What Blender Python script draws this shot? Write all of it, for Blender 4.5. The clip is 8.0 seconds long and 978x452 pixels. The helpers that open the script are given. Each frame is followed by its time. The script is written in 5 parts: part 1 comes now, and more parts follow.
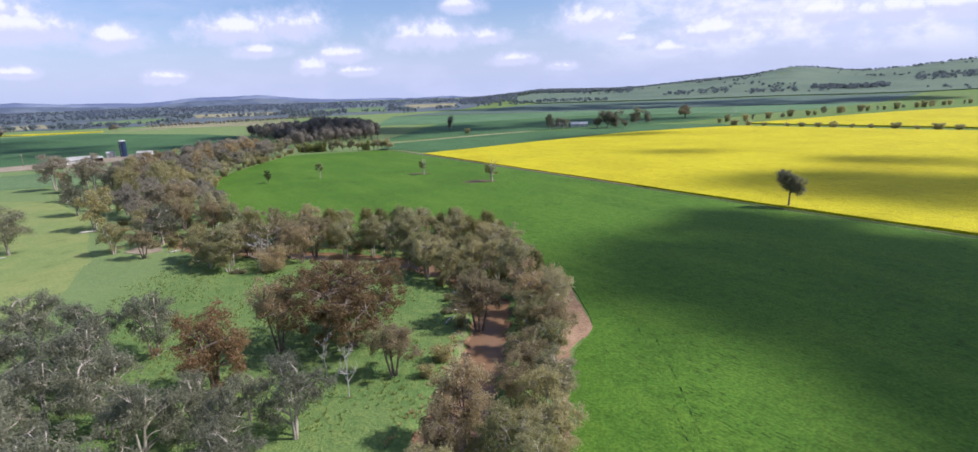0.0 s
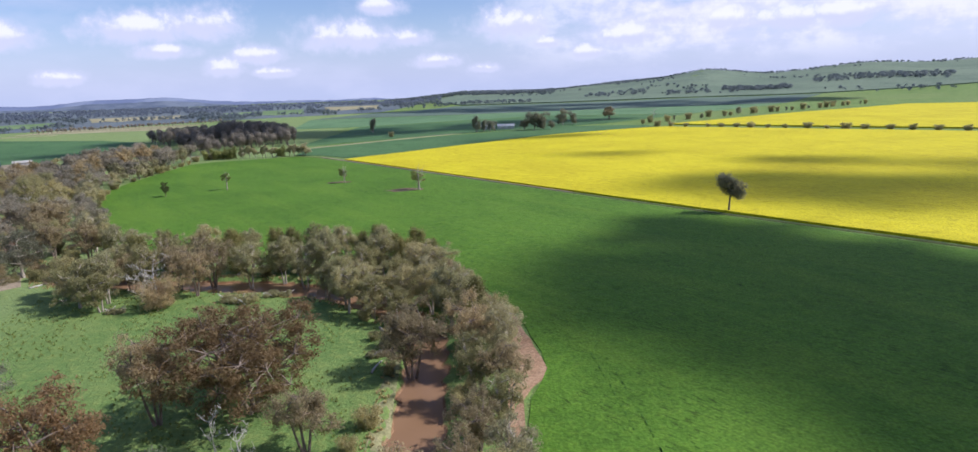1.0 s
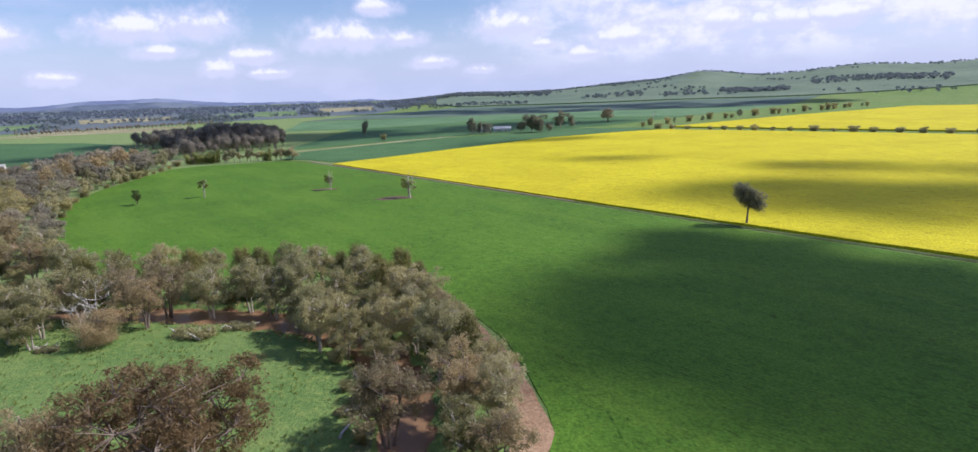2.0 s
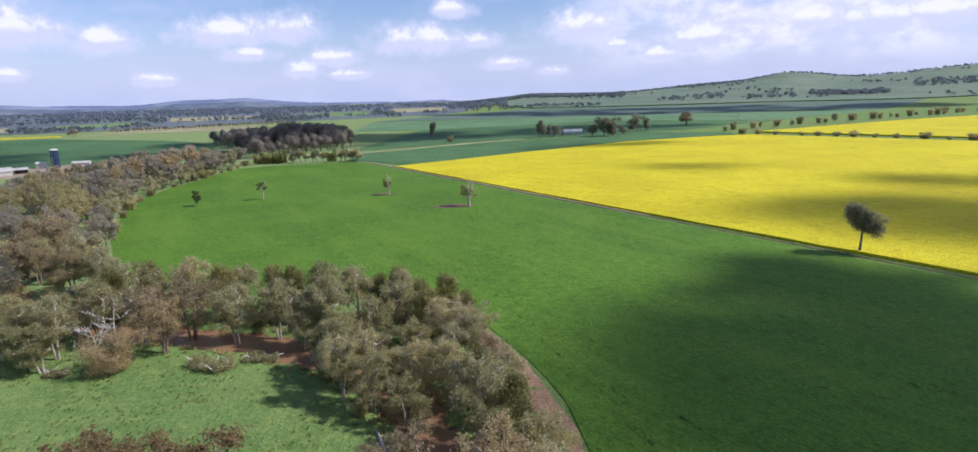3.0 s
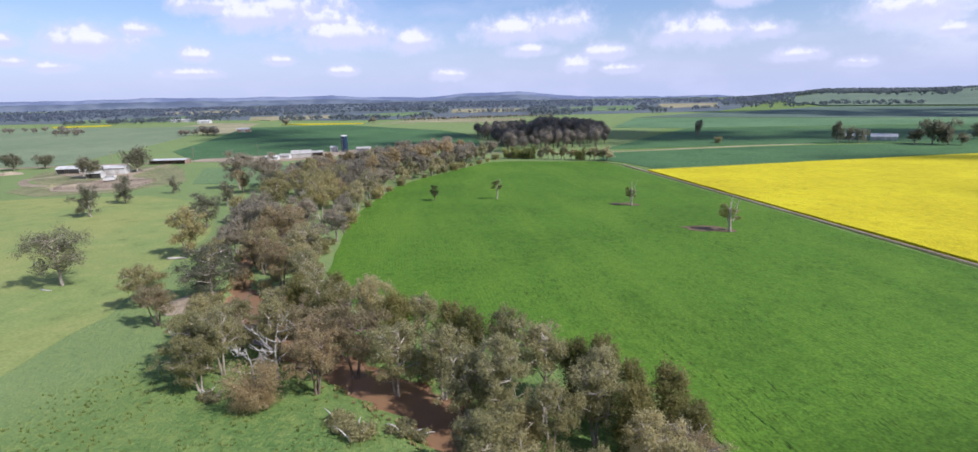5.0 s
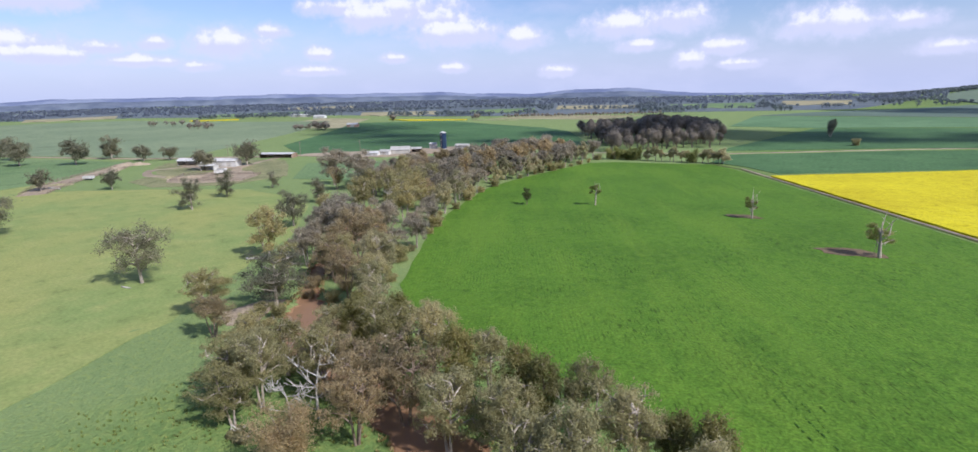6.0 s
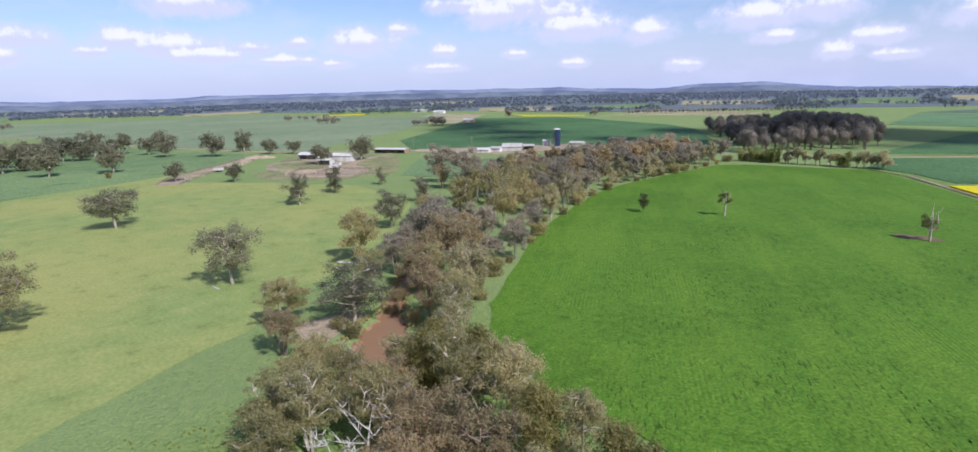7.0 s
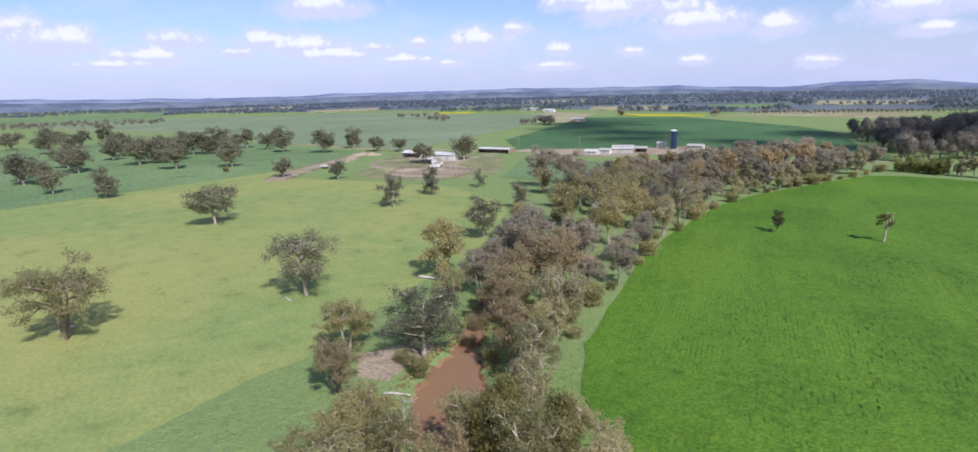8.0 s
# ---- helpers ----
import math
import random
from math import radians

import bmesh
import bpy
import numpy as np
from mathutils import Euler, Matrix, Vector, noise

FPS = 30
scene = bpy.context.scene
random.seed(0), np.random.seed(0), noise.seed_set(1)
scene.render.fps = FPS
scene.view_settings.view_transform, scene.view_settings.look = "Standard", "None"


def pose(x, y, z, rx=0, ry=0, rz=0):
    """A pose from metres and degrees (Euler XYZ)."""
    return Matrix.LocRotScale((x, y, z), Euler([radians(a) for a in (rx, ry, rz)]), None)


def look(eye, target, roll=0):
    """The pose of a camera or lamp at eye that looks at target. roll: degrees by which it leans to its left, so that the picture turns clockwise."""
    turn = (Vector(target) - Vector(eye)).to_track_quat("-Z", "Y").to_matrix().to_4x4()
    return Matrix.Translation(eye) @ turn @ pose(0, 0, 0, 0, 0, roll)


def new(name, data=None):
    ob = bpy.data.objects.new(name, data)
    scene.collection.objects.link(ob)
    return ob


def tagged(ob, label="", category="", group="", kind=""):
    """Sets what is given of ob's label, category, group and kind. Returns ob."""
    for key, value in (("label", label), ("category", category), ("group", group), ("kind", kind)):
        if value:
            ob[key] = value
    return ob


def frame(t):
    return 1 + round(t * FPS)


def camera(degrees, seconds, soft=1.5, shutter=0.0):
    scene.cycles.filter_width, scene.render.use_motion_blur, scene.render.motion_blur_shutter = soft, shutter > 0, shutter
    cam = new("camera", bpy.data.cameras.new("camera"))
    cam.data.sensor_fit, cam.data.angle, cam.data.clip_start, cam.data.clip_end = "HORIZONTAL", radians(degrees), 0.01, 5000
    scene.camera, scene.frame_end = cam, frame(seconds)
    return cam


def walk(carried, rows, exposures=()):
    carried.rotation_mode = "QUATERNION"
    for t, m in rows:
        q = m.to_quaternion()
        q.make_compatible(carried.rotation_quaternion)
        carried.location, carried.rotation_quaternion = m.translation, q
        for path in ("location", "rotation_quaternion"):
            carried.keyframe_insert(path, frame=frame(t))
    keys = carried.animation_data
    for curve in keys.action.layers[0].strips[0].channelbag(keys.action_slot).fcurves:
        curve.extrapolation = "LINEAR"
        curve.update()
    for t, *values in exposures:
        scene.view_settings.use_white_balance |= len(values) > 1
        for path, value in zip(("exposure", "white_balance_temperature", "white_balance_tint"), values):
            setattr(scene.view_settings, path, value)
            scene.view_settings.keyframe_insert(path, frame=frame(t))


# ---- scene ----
cam = camera(79.5, 8.0)
PATH = [
    (0, (-0.151, -0.127, 41.887), (-0.158, 1.819, 41.426), -2.1),
    (0.5, (-0.883, 8.013, 41.757), (-0.69, 9.949, 41.292), -2.0),
    (1, (-0.696, 16.992, 41.634), (-0.456, 18.922, 41.17), -2.1),
    (2.3, (2.733, 38.76, 41.438), (2.988, 40.69, 40.98), -2.0),
    (2.5, (3.452, 42.261, 41.422), (3.642, 44.199, 40.966), -2.1),
    (3, (5.327, 51.126, 41.356), (5.351, 53.075, 40.907), -1.8),
    (3.5, (6.489, 59.21, 41.298), (6.466, 61.159, 40.849), -1.7),
    (4, (7.246, 67.751, 41.239), (7.005, 69.687, 40.796), -1.7),
    (4.5, (7.178, 75.969, 41.161), (6.655, 77.849, 40.72), -1.7),
    (4.7, (6.751, 79.296, 41.142), (6.103, 81.136, 40.7), -1.6),
    (6, (0.719, 101.039, 40.772), (-0.386, 102.645, 40.326), -1.5),
    (6.5, (-2.822, 108.545, 40.643), (-4.04, 110.066, 40.194), -1.6),
    (7, (-7.652, 116.137, 40.474), (-9.052, 117.492, 40.024), -1.8),
    (7.5, (-13.189, 123.032, 40.307), (-14.756, 124.192, 39.861), -1.7),
    (8, (-19.903, 130.004, 40.175), (-21.53, 131.079, 39.73), -1.7),
]
walk(cam, [(t, look(eye, target, roll)) for t, eye, target, roll in PATH], [(0.0, 0.2, 5850, 17), (8.0, 0.2, 5850, 17)])

# ---- sky, sun ----
SUN_ELEVATION, SUN_AZIMUTH = radians(43), radians(96)      # azimuth clockwise from +y
SUN_WAY = Vector((math.sin(SUN_AZIMUTH) * math.cos(SUN_ELEVATION), math.cos(SUN_AZIMUTH) * math.cos(SUN_ELEVATION), math.sin(SUN_ELEVATION)))
sun_data = bpy.data.lights.new("sun", "SUN")
sun_data.energy, sun_data.angle, sun_data.color = 4.7, radians(0.6), (1.0, 0.94, 0.83)
sun = new("sun", sun_data)
sun.matrix_world = look(SUN_WAY * 300, (0, 0, 0))



def put(t, n, key, v):
    """Set an input of a node to a value, or link it to a socket."""
    if isinstance(v, bpy.types.NodeSocket):
        t.links.new(v, n.inputs[key])
    else:
        n.inputs[key].default_value = v


def m_(t, op, a, b=0.0, c=None, clamp=False):
    n = t.nodes.new("ShaderNodeMath")
    n.operation, n.use_clamp = op, clamp
    put(t, n, 0, a)
    put(t, n, 1, b)
    if c is not None:
        put(t, n, 2, c)
    return n.outputs[0]


def noise_(t, vec, scale, detail=4.0, rough=0.55, distort=0.0):
    n = t.nodes.new("ShaderNodeTexNoise")
    put(t, n, "Vector", vec)
    put(t, n, "Scale", scale)
    put(t, n, "Detail", detail)
    put(t, n, "Roughness", rough)
    put(t, n, "Distortion", distort)
    return n.outputs[0]


def remap(t, v, a, b, lo=0.0, hi=1.0, smooth=True):
    n = t.nodes.new("ShaderNodeMapRange")
    n.interpolation_type = "SMOOTHSTEP" if smooth else "LINEAR"
    for key, value in enumerate((v, a, b, lo, hi)):
        put(t, n, key, value)
    return n.outputs[0]


def mix_(t, fac, a, b, blend="MIX"):
    n = t.nodes.new("ShaderNodeMix")
    n.data_type, n.blend_type = "RGBA", blend
    put(t, n, 0, fac)
    for key, v in ((6, a), (7, b)):
        put(t, n, key, v if isinstance(v, bpy.types.NodeSocket) else (*v[:3], 1.0))
    return n.outputs[2]


world = bpy.data.worlds.new("sky")
scene.world = world
world.use_nodes = True
wt = world.node_tree
wt.nodes.clear()
SKY_STRENGTH = 0.105
sky = wt.nodes.new("ShaderNodeTexSky")
sky.sky_type, sky.sun_disc = "NISHITA", False
sky.sun_elevation, sky.sun_rotation = SUN_ELEVATION, SUN_AZIMUTH
sky.air_density, sky.dust_density, sky.ozone_density = 1.0, 0.6, 2.5
sep = wt.nodes.new("ShaderNodeSeparateXYZ")
way = wt.nodes.new("ShaderNodeTexCoord").outputs["Generated"]
wt.links.new(way, sep.inputs[0])
azim = m_(wt, "MULTIPLY", m_(wt, "ARCTAN2", sep.outputs[0], sep.outputs[1]), 57.2958)
elev = m_(wt, "MULTIPLY", m_(wt, "ARCSINE", sep.outputs[2]), 57.2958)
lumps = m_(wt, "SUBTRACT", noise_(wt, way, 26.0, 3.0, 0.55), 0.5)
fray = m_(wt, "SUBTRACT", noise_(wt, way, 75.0, 3.0, 0.6), 0.5)
puff = m_(wt, "ADD", m_(wt, "MULTIPLY", lumps, 2.2), m_(wt, "MULTIPLY", fray, 1.3))
flat_way = wt.nodes.new("ShaderNodeVectorMath")
flat_way.operation = "MULTIPLY"
wt.links.new(way, flat_way.inputs[0])
flat_way.inputs[1].default_value = (1.0, 1.0, 2.6)
wisp = noise_(wt, flat_way.outputs[0], 7.0, 5.0, 0.55)
# cumulus: azimuth, elevation, half width, half height in degrees
CUMULUS = [
    (-36.8, 5.4, 3.0, 0.9), (-38.6, 6.6, 2.4, 0.8), (-30.8, 4.7, 1.5, 0.7), (-22.0, 5.4, 2.4, 0.8), (-17.6, 5.8, 2.2, 0.9), (-20.4, 3.7, 1.6, 0.4),
    (-12.8, 3.3, 1.4, 0.5), (-5.3, 4.7, 2.8, 0.9), (-2.0, 7.4, 1.3, 0.6), (0.5, 4.5, 1.2, 0.5), (10.4, 5.4, 2.6, 1.0), (16.6, 2.7, 1.3, 0.5),
    (20.6, 4.0, 1.9, 0.7), (23.8, 5.3, 1.2, 0.6), (28.4, 4.9, 1.4, 0.8), (-27.8, 1.7, 1.0, 0.4), (-16.0, 2.2, 1.0, 0.5), (2.6, 2.4, 1.4, 0.4),
    (33.6, 4.6, 2.2, 0.8), (37.4, 4.7, 2.0, 0.7), (7.2, 1.6, 0.9, 0.3), (-11.4, 1.8, 1.2, 0.3), (-37.6, 2.2, 0.9, 0.3), (13.0, 3.7, 1.3, 0.4),
    (-41.8, 7.5, 4.0, 1.0), (-47.5, 7.6, 2.0, 0.6),
    (-91.4, 4.7, 2.2, 0.8), (-94.0, 5.6, 1.8, 0.7), (-83.0, 4.8, 1.7, 0.6), (-85.0, 3.6, 2.4, 0.6), (-88.0, 2.9, 1.8, 0.3), (-76.4, 4.8, 1.6, 0.6), (-72.6, 4.4, 2.8, 0.7),
    (-70.2, 3.6, 1.8, 0.5), (-78.4, 3.9, 1.0, 0.4), (-71.2, 7.8, 3.0, 0.8), (-62.4, 4.6, 0.9, 0.4), (-57.2, 4.6, 2.2, 0.8), (-59.5, 2.7, 0.9, 0.3), (-64.0, 3.1, 2.0, 0.3),
    (-49.6, 3.6, 0.8, 0.4), (-50.2, 2.2, 1.6, 0.3), (-45.0, 6.9, 2.0, 0.9), (-53.5, 5.6, 1.0, 0.4), (-66.5, 4.2, 1.2, 0.4), (-43.0, 3.2, 1.0, 0.3),
]
cover, crest, shroud = None, None, None
for a0, e0, wide, tall in CUMULUS:
    du = m_(wt, "DIVIDE", m_(wt, "SUBTRACT", azim, a0), wide * 1.2)
    dv = m_(wt, "DIVIDE", m_(wt, "SUBTRACT", elev, e0 - 0.2 * tall), tall * 1.45)
    low = m_(wt, "MAXIMUM", dv, m_(wt, "MULTIPLY", dv, -1.45))
    d = m_(wt, "SQRT", m_(wt, "ADD", m_(wt, "MULTIPLY", du, du), m_(wt, "MULTIPLY", low, low)))
    one = remap(wt, m_(wt, "ADD", d, puff), 1.45, 0.4)
    top = m_(wt, "MULTIPLY", one, remap(wt, m_(wt, "ADD", dv, m_(wt, "MULTIPLY", puff, -0.35)), -0.3, 0.85))
    dim = remap(wt, m_(wt, "ADD", m_(wt, "MULTIPLY", d, 0.62), m_(wt, "MULTIPLY", puff, 0.5)), 1.25, 0.45)
    cover = one if cover is None else m_(wt, "MAXIMUM", cover, one)
    crest = top if crest is None else m_(wt, "MAXIMUM", crest, top)
    shroud = dim if shroud is None else m_(wt, "MAXIMUM", shroud, dim)
# a broken deck of cloud over the eastern hills, and thin veils elsewhere
deck = m_(wt, "MULTIPLY", remap(wt, azim, 2.0, 24.0), remap(wt, elev, 0.8, 4.0))
deck = m_(wt, "MULTIPLY", deck, remap(wt, m_(wt, "ADD", wisp, m_(wt, "MULTIPLY", puff, 0.06)), 0.28, 0.56))
veil = m_(wt, "MULTIPLY", remap(wt, wisp, 0.42, 0.72), 0.32)
soft = m_(wt, "MAXIMUM", m_(wt, "MAXIMUM", deck, veil), m_(wt, "MULTIPLY", shroud, 0.7))
soft = m_(wt, "MULTIPLY", soft, remap(wt, elev, 26.0, 10.0, 0.1, 1.0))
glow = mix_(wt, remap(wt, crest, 0.1, 0.75), (0.62, 0.635, 0.775), (0.87, 0.86, 0.895))
haze = remap(wt, elev, 7.5, -0.5)
blue = wt.nodes.new("ShaderNodeVectorMath")
blue.operation = "MULTIPLY"
wt.links.new(sky.outputs[0], blue.inputs[0])
blue.inputs[1].default_value = (SKY_STRENGTH * 0.98, SKY_STRENGTH * 0.96, SKY_STRENGTH * 1.06)
tone = mix_(wt, m_(wt, "MULTIPLY", haze, 0.85), blue.outputs[0], (0.50, 0.56, 0.76))
tone = mix_(wt, soft, tone, (0.645, 0.66, 0.80))
bright = m_(wt, "MULTIPLY", deck, remap(wt, m_(wt, "ADD", wisp, m_(wt, "MULTIPLY", puff, 0.16)), 0.44, 0.66))
tone = mix_(wt, m_(wt, "MULTIPLY", bright, 0.9), tone, (0.84, 0.83, 0.87))
tone = mix_(wt, m_(wt, "MULTIPLY", cover, 0.88), tone, glow)
back = wt.nodes.new("ShaderNodeBackground")
wt.links.new(tone, back.inputs[0])
back.inputs[1].default_value = 1.0
wout = wt.nodes.new("ShaderNodeOutputWorld")
wt.links.new(back.outputs[0], wout.inputs[0])


# ---- materials ----
def start(name):
    m = bpy.data.materials.new(name)
    m.use_nodes = True
    t = m.node_tree
    t.nodes.clear()
    out = t.nodes.new("ShaderNodeOutputMaterial")
    return m, t, out


def principled(t, out, colour, rough=0.8, metal=0.0, height=None, bump=0.3, reach=0.2, gloss=0.3):
    p = t.nodes.new("ShaderNodeBsdfPrincipled")
    put(t, p, "Base Color", colour if isinstance(colour, bpy.types.NodeSocket) else (*colour[:3], 1.0))
    put(t, p, "Roughness", rough)
    put(t, p, "Metallic", metal)
    put(t, p, "Specular IOR Level", gloss)
    if height is not None:
        b = t.nodes.new("ShaderNodeBump")
        put(t, b, "Strength", bump)
        put(t, b, "Distance", reach)
        put(t, b, "Height", height)
        t.links.new(b.outputs[0], p.inputs["Normal"])
    t.links.new(p.outputs[0], out.inputs[0])
    return p


def place_(t):
    return t.nodes.new("ShaderNodeNewGeometry").outputs["Position"]


def stretched(t, vec, turn, long, wide):
    """Coordinates drawn out along a bearing: long and wide are the size of a streak in metres."""
    n = t.nodes.new("ShaderNodeMapping")
    n.vector_type = "TEXTURE"
    put(t, n, "Vector", vec)
    put(t, n, "Rotation", (0, 0, radians(turn)))
    put(t, n, "Scale", (long, wide, 1.0))
    return n.outputs[0]


def growth(name, dark, light, pale, broad=0.02, clump=0.35, fine=2.5, streak=None, bump=0.6, reach=0.25, patch=0.35, grain=0.38, pits=0.0):
    """Grass or crop: broad patches, clumps and fine grain, with streaks along the drill rows if wanted."""
    m, t, out = start(name)
    p = place_(t)
    a = noise_(t, p, broad, 5.0, 0.6)
    b = noise_(t, p, clump, 5.0, 0.65)
    c = noise_(t, p, fine, 3.0, 0.6)
    col = mix_(t, remap(t, a, 0.35, 0.65), dark, light)
    col = mix_(t, m_(t, "MULTIPLY", remap(t, b, 0.45, 0.75), patch), col, pale)
    col = mix_(t, m_(t, "MULTIPLY", remap(t, b, 0.46, 0.28), 0.55), col, [v * 0.55 for v in dark])
    if pits:
        where = remap(t, noise_(t, p, 0.05, 3.0, 0.6), 0.38, 0.62)
        hole = noise_(t, stretched(t, p, streak, 2.2, 0.42), 1.0, 2.0, 0.5)
        col = mix_(t, m_(t, "MULTIPLY", m_(t, "MULTIPLY", remap(t, hole, 0.57, 0.65), where), pits), col, [v * 0.35 for v in dark])
        wash = noise_(t, stretched(t, p, streak, 60.0, 14.0), 1.0, 3.0, 0.55)
        col = mix_(t, m_(t, "MULTIPLY", remap(t, wash, 0.46, 0.68), 0.35), col, pale)
        drill = t.nodes.new("ShaderNodeTexWave")
        drill.wave_type, drill.bands_direction = "BANDS", "Y"
        put(t, drill, "Vector", stretched(t, p, streak, 1.0, 1.0))
        put(t, drill, "Scale", 0.42)
        put(t, drill, "Distortion", 0.5)
        rows = m_(t, "MULTIPLY", remap(t, drill.outputs["Fac"], 0.55, 0.1), m_(t, "MULTIPLY", remap(t, noise_(t, p, 0.03, 2.0), 0.5, 0.68), 0.35))
        col = mix_(t, rows, col, [v * 0.6 for v in dark])
    if streak:
        s = noise_(t, stretched(t, p, streak, 40.0, 1.7), 1.0, 4.0, 0.6)
        col = mix_(t, m_(t, "MULTIPLY", remap(t, s, 0.5, 0.72), 0.16), col, pale)
        col = mix_(t, m_(t, "MULTIPLY", remap(t, s, 0.44, 0.28), 0.2), col, [v * 0.7 for v in dark])
    col = mix_(t, 1.0, col, mix_(t, remap(t, c, 0.25, 0.75, smooth=False), [1 - grain] * 3, [1 + grain] * 3), "MULTIPLY")
    h = m_(t, "ADD", b, m_(t, "MULTIPLY", c, 0.6))
    principled(t, out, col, 0.85, 0.0, h, bump, reach, 0.15)
    return m


M = {}
M["crop"] = growth("green_crop", (0.061, 0.136, 0.013), (0.083, 0.176, 0.017), (0.132, 0.226, 0.024), 0.03, 0.45, 2.2, streak=-57.0, bump=0.9, patch=0.42, grain=0.40, pits=0.75)
M["canola"] = growth("canola_bloom", (0.44, 0.375, 0.006), (0.52, 0.455, 0.009), (0.60, 0.535, 0.018), 0.025, 0.3, 2.0, streak=-55.0, bump=0.7, patch=0.4)
M["pale"] = growth("grazed_pasture", (0.188, 0.252, 0.080), (0.268, 0.284, 0.092), (0.32, 0.32, 0.12), 0.014, 0.15, 1.5, streak=66.0, bump=0.3, reach=0.1, grain=0.2, patch=0.5)
M["oats"] = growth("blue_green_crop", (0.085, 0.165, 0.075), (0.12, 0.21, 0.10), (0.16, 0.25, 0.12), 0.006, 0.03, 0.6, streak=20.0, bump=0.3)
# lush crop darkened in colour for cloud shade, with some haze blue
M["shaded_crop"] = growth("shaded_green_crop", (0.052, 0.115, 0.044), (0.077, 0.155, 0.058), (0.11, 0.19, 0.075), 0.008, 0.05, 0.6, streak=30.0, bump=0.3)
# dark crop about a kilometre off, its colour greyed and blued as haze
M["hazed_crop"] = growth("hazed_dark_crop", (0.088, 0.130, 0.098), (0.110, 0.155, 0.118), (0.14, 0.18, 0.13), 0.006, 0.03, 0.6, streak=20.0, bump=0.3)
# blue of this green raised to suggest haze over the far fields
M["mid_crop"] = growth("spring_green_crop", (0.112, 0.182, 0.074), (0.160, 0.232, 0.098), (0.21, 0.27, 0.12), 0.008, 0.05, 0.6, streak=10.0, bump=0.3)
M["far_green"] = growth("pale_green_crop", (0.150, 0.200, 0.112), (0.195, 0.245, 0.138), (0.24, 0.28, 0.16), 0.008, 0.05, 0.6, streak=10.0, bump=0.3)
M["straw"] = growth("dry_stubble", (0.24, 0.22, 0.12), (0.33, 0.30, 0.18), (0.42, 0.38, 0.24), 0.01, 0.05, 0.6, bump=0.2)
M["earth"] = growth("bare_red_earth", (0.235, 0.140, 0.080), (0.36, 0.235, 0.145), (0.45, 0.34, 0.235), 0.06, 0.5, 2.5, bump=0.6)
M["dirt"] = growth("pale_dirt", (0.25, 0.20, 0.14), (0.34, 0.28, 0.20), (0.43, 0.37, 0.28), 0.03, 0.2, 1.5, bump=0.3)
M["headland"] = growth("rank_headland_grass", (0.055, 0.065, 0.02), (0.09, 0.11, 0.035), (0.17, 0.15, 0.07), 0.05, 0.4, 2.5, bump=0.7)
# hill grass, muted and blued in its colour as distance haze
M["hill"] = growth("hazed_hill_pasture", (0.112, 0.156, 0.108), (0.146, 0.194, 0.130), (0.18, 0.22, 0.15), 0.004, 0.02, 0.3, bump=0.2)

# the ground sheet: pasture, with red earth in the cut banks of the creek
m, t, out = start("pasture_ground")
p = place_(t)
sp = t.nodes.new("ShaderNodeSeparateXYZ")
t.links.new(p, sp.inputs[0])
big, mid, small = noise_(t, p, 0.04, 5.0, 0.6), noise_(t, p, 0.45, 5.0, 0.65), noise_(t, p, 2.4, 3.0, 0.6)
wide = noise_(t, p, 0.0045, 4.0, 0.55)
grass = mix_(t, remap(t, big, 0.35, 0.65), (0.102, 0.180, 0.050), (0.158, 0.232, 0.072))
grass = mix_(t, m_(t, "MULTIPLY", remap(t, mid, 0.46, 0.66), 0.75), grass, (0.190, 0.252, 0.074))
grass = mix_(t, m_(t, "MULTIPLY", remap(t, mid, 0.44, 0.28), 0.5), grass, (0.070, 0.128, 0.028))
grass = mix_(t, m_(t, "MULTIPLY", remap(t, wide, 0.48, 0.62), 0.5), grass, (0.17, 0.22, 0.08))
west = remap(t, m_(t, "ADD", sp.outputs[0], m_(t, "MULTIPLY", big, 40.0)), -48.0, -72.0)
grass = mix_(t, m_(t, "MULTIPLY", west, 0.55), grass, (0.225, 0.290, 0.125))
tuft = noise_(t, p, 1.1, 4.0, 0.65)
grass = mix_(t, m_(t, "MULTIPLY", remap(t, tuft, 0.5, 0.68), 0.62), grass, (0.228, 0.284, 0.076))
grass = mix_(t, m_(t, "MULTIPLY", remap(t, tuft, 0.44, 0.30), 0.5), grass, (0.075, 0.145, 0.030))
soil = mix_(t, remap(t, mid, 0.35, 0.65), (0.17, 0.085, 0.045), (0.31, 0.19, 0.11))
level = m_(t, "ADD", sp.outputs[2], m_(t, "MULTIPLY", m_(t, "SUBTRACT", mid, 0.5), 0.7))
near = m_(t, "MULTIPLY", m_(t, "LESS_THAN", sp.outputs[1], 460.0), m_(t, "MULTIPLY", m_(t, "GREATER_THAN", sp.outputs[0], -230.0), m_(t, "LESS_THAN", sp.outputs[0], 30.0)))
col = mix_(t, m_(t, "MULTIPLY", remap(t, level, -0.42, -0.78), near), grass, soil)
col = mix_(t, 1.0, col, mix_(t, small, (0.62, 0.62, 0.62), (1.3, 1.3, 1.3)), "MULTIPLY")
principled(t, out, col, 0.9, 0.0, m_(t, "ADD", m_(t, "ADD", mid, tuft), m_(t, "MULTIPLY", small, 0.6)), 0.9, 0.35, 0.12)
M["ground"] = m

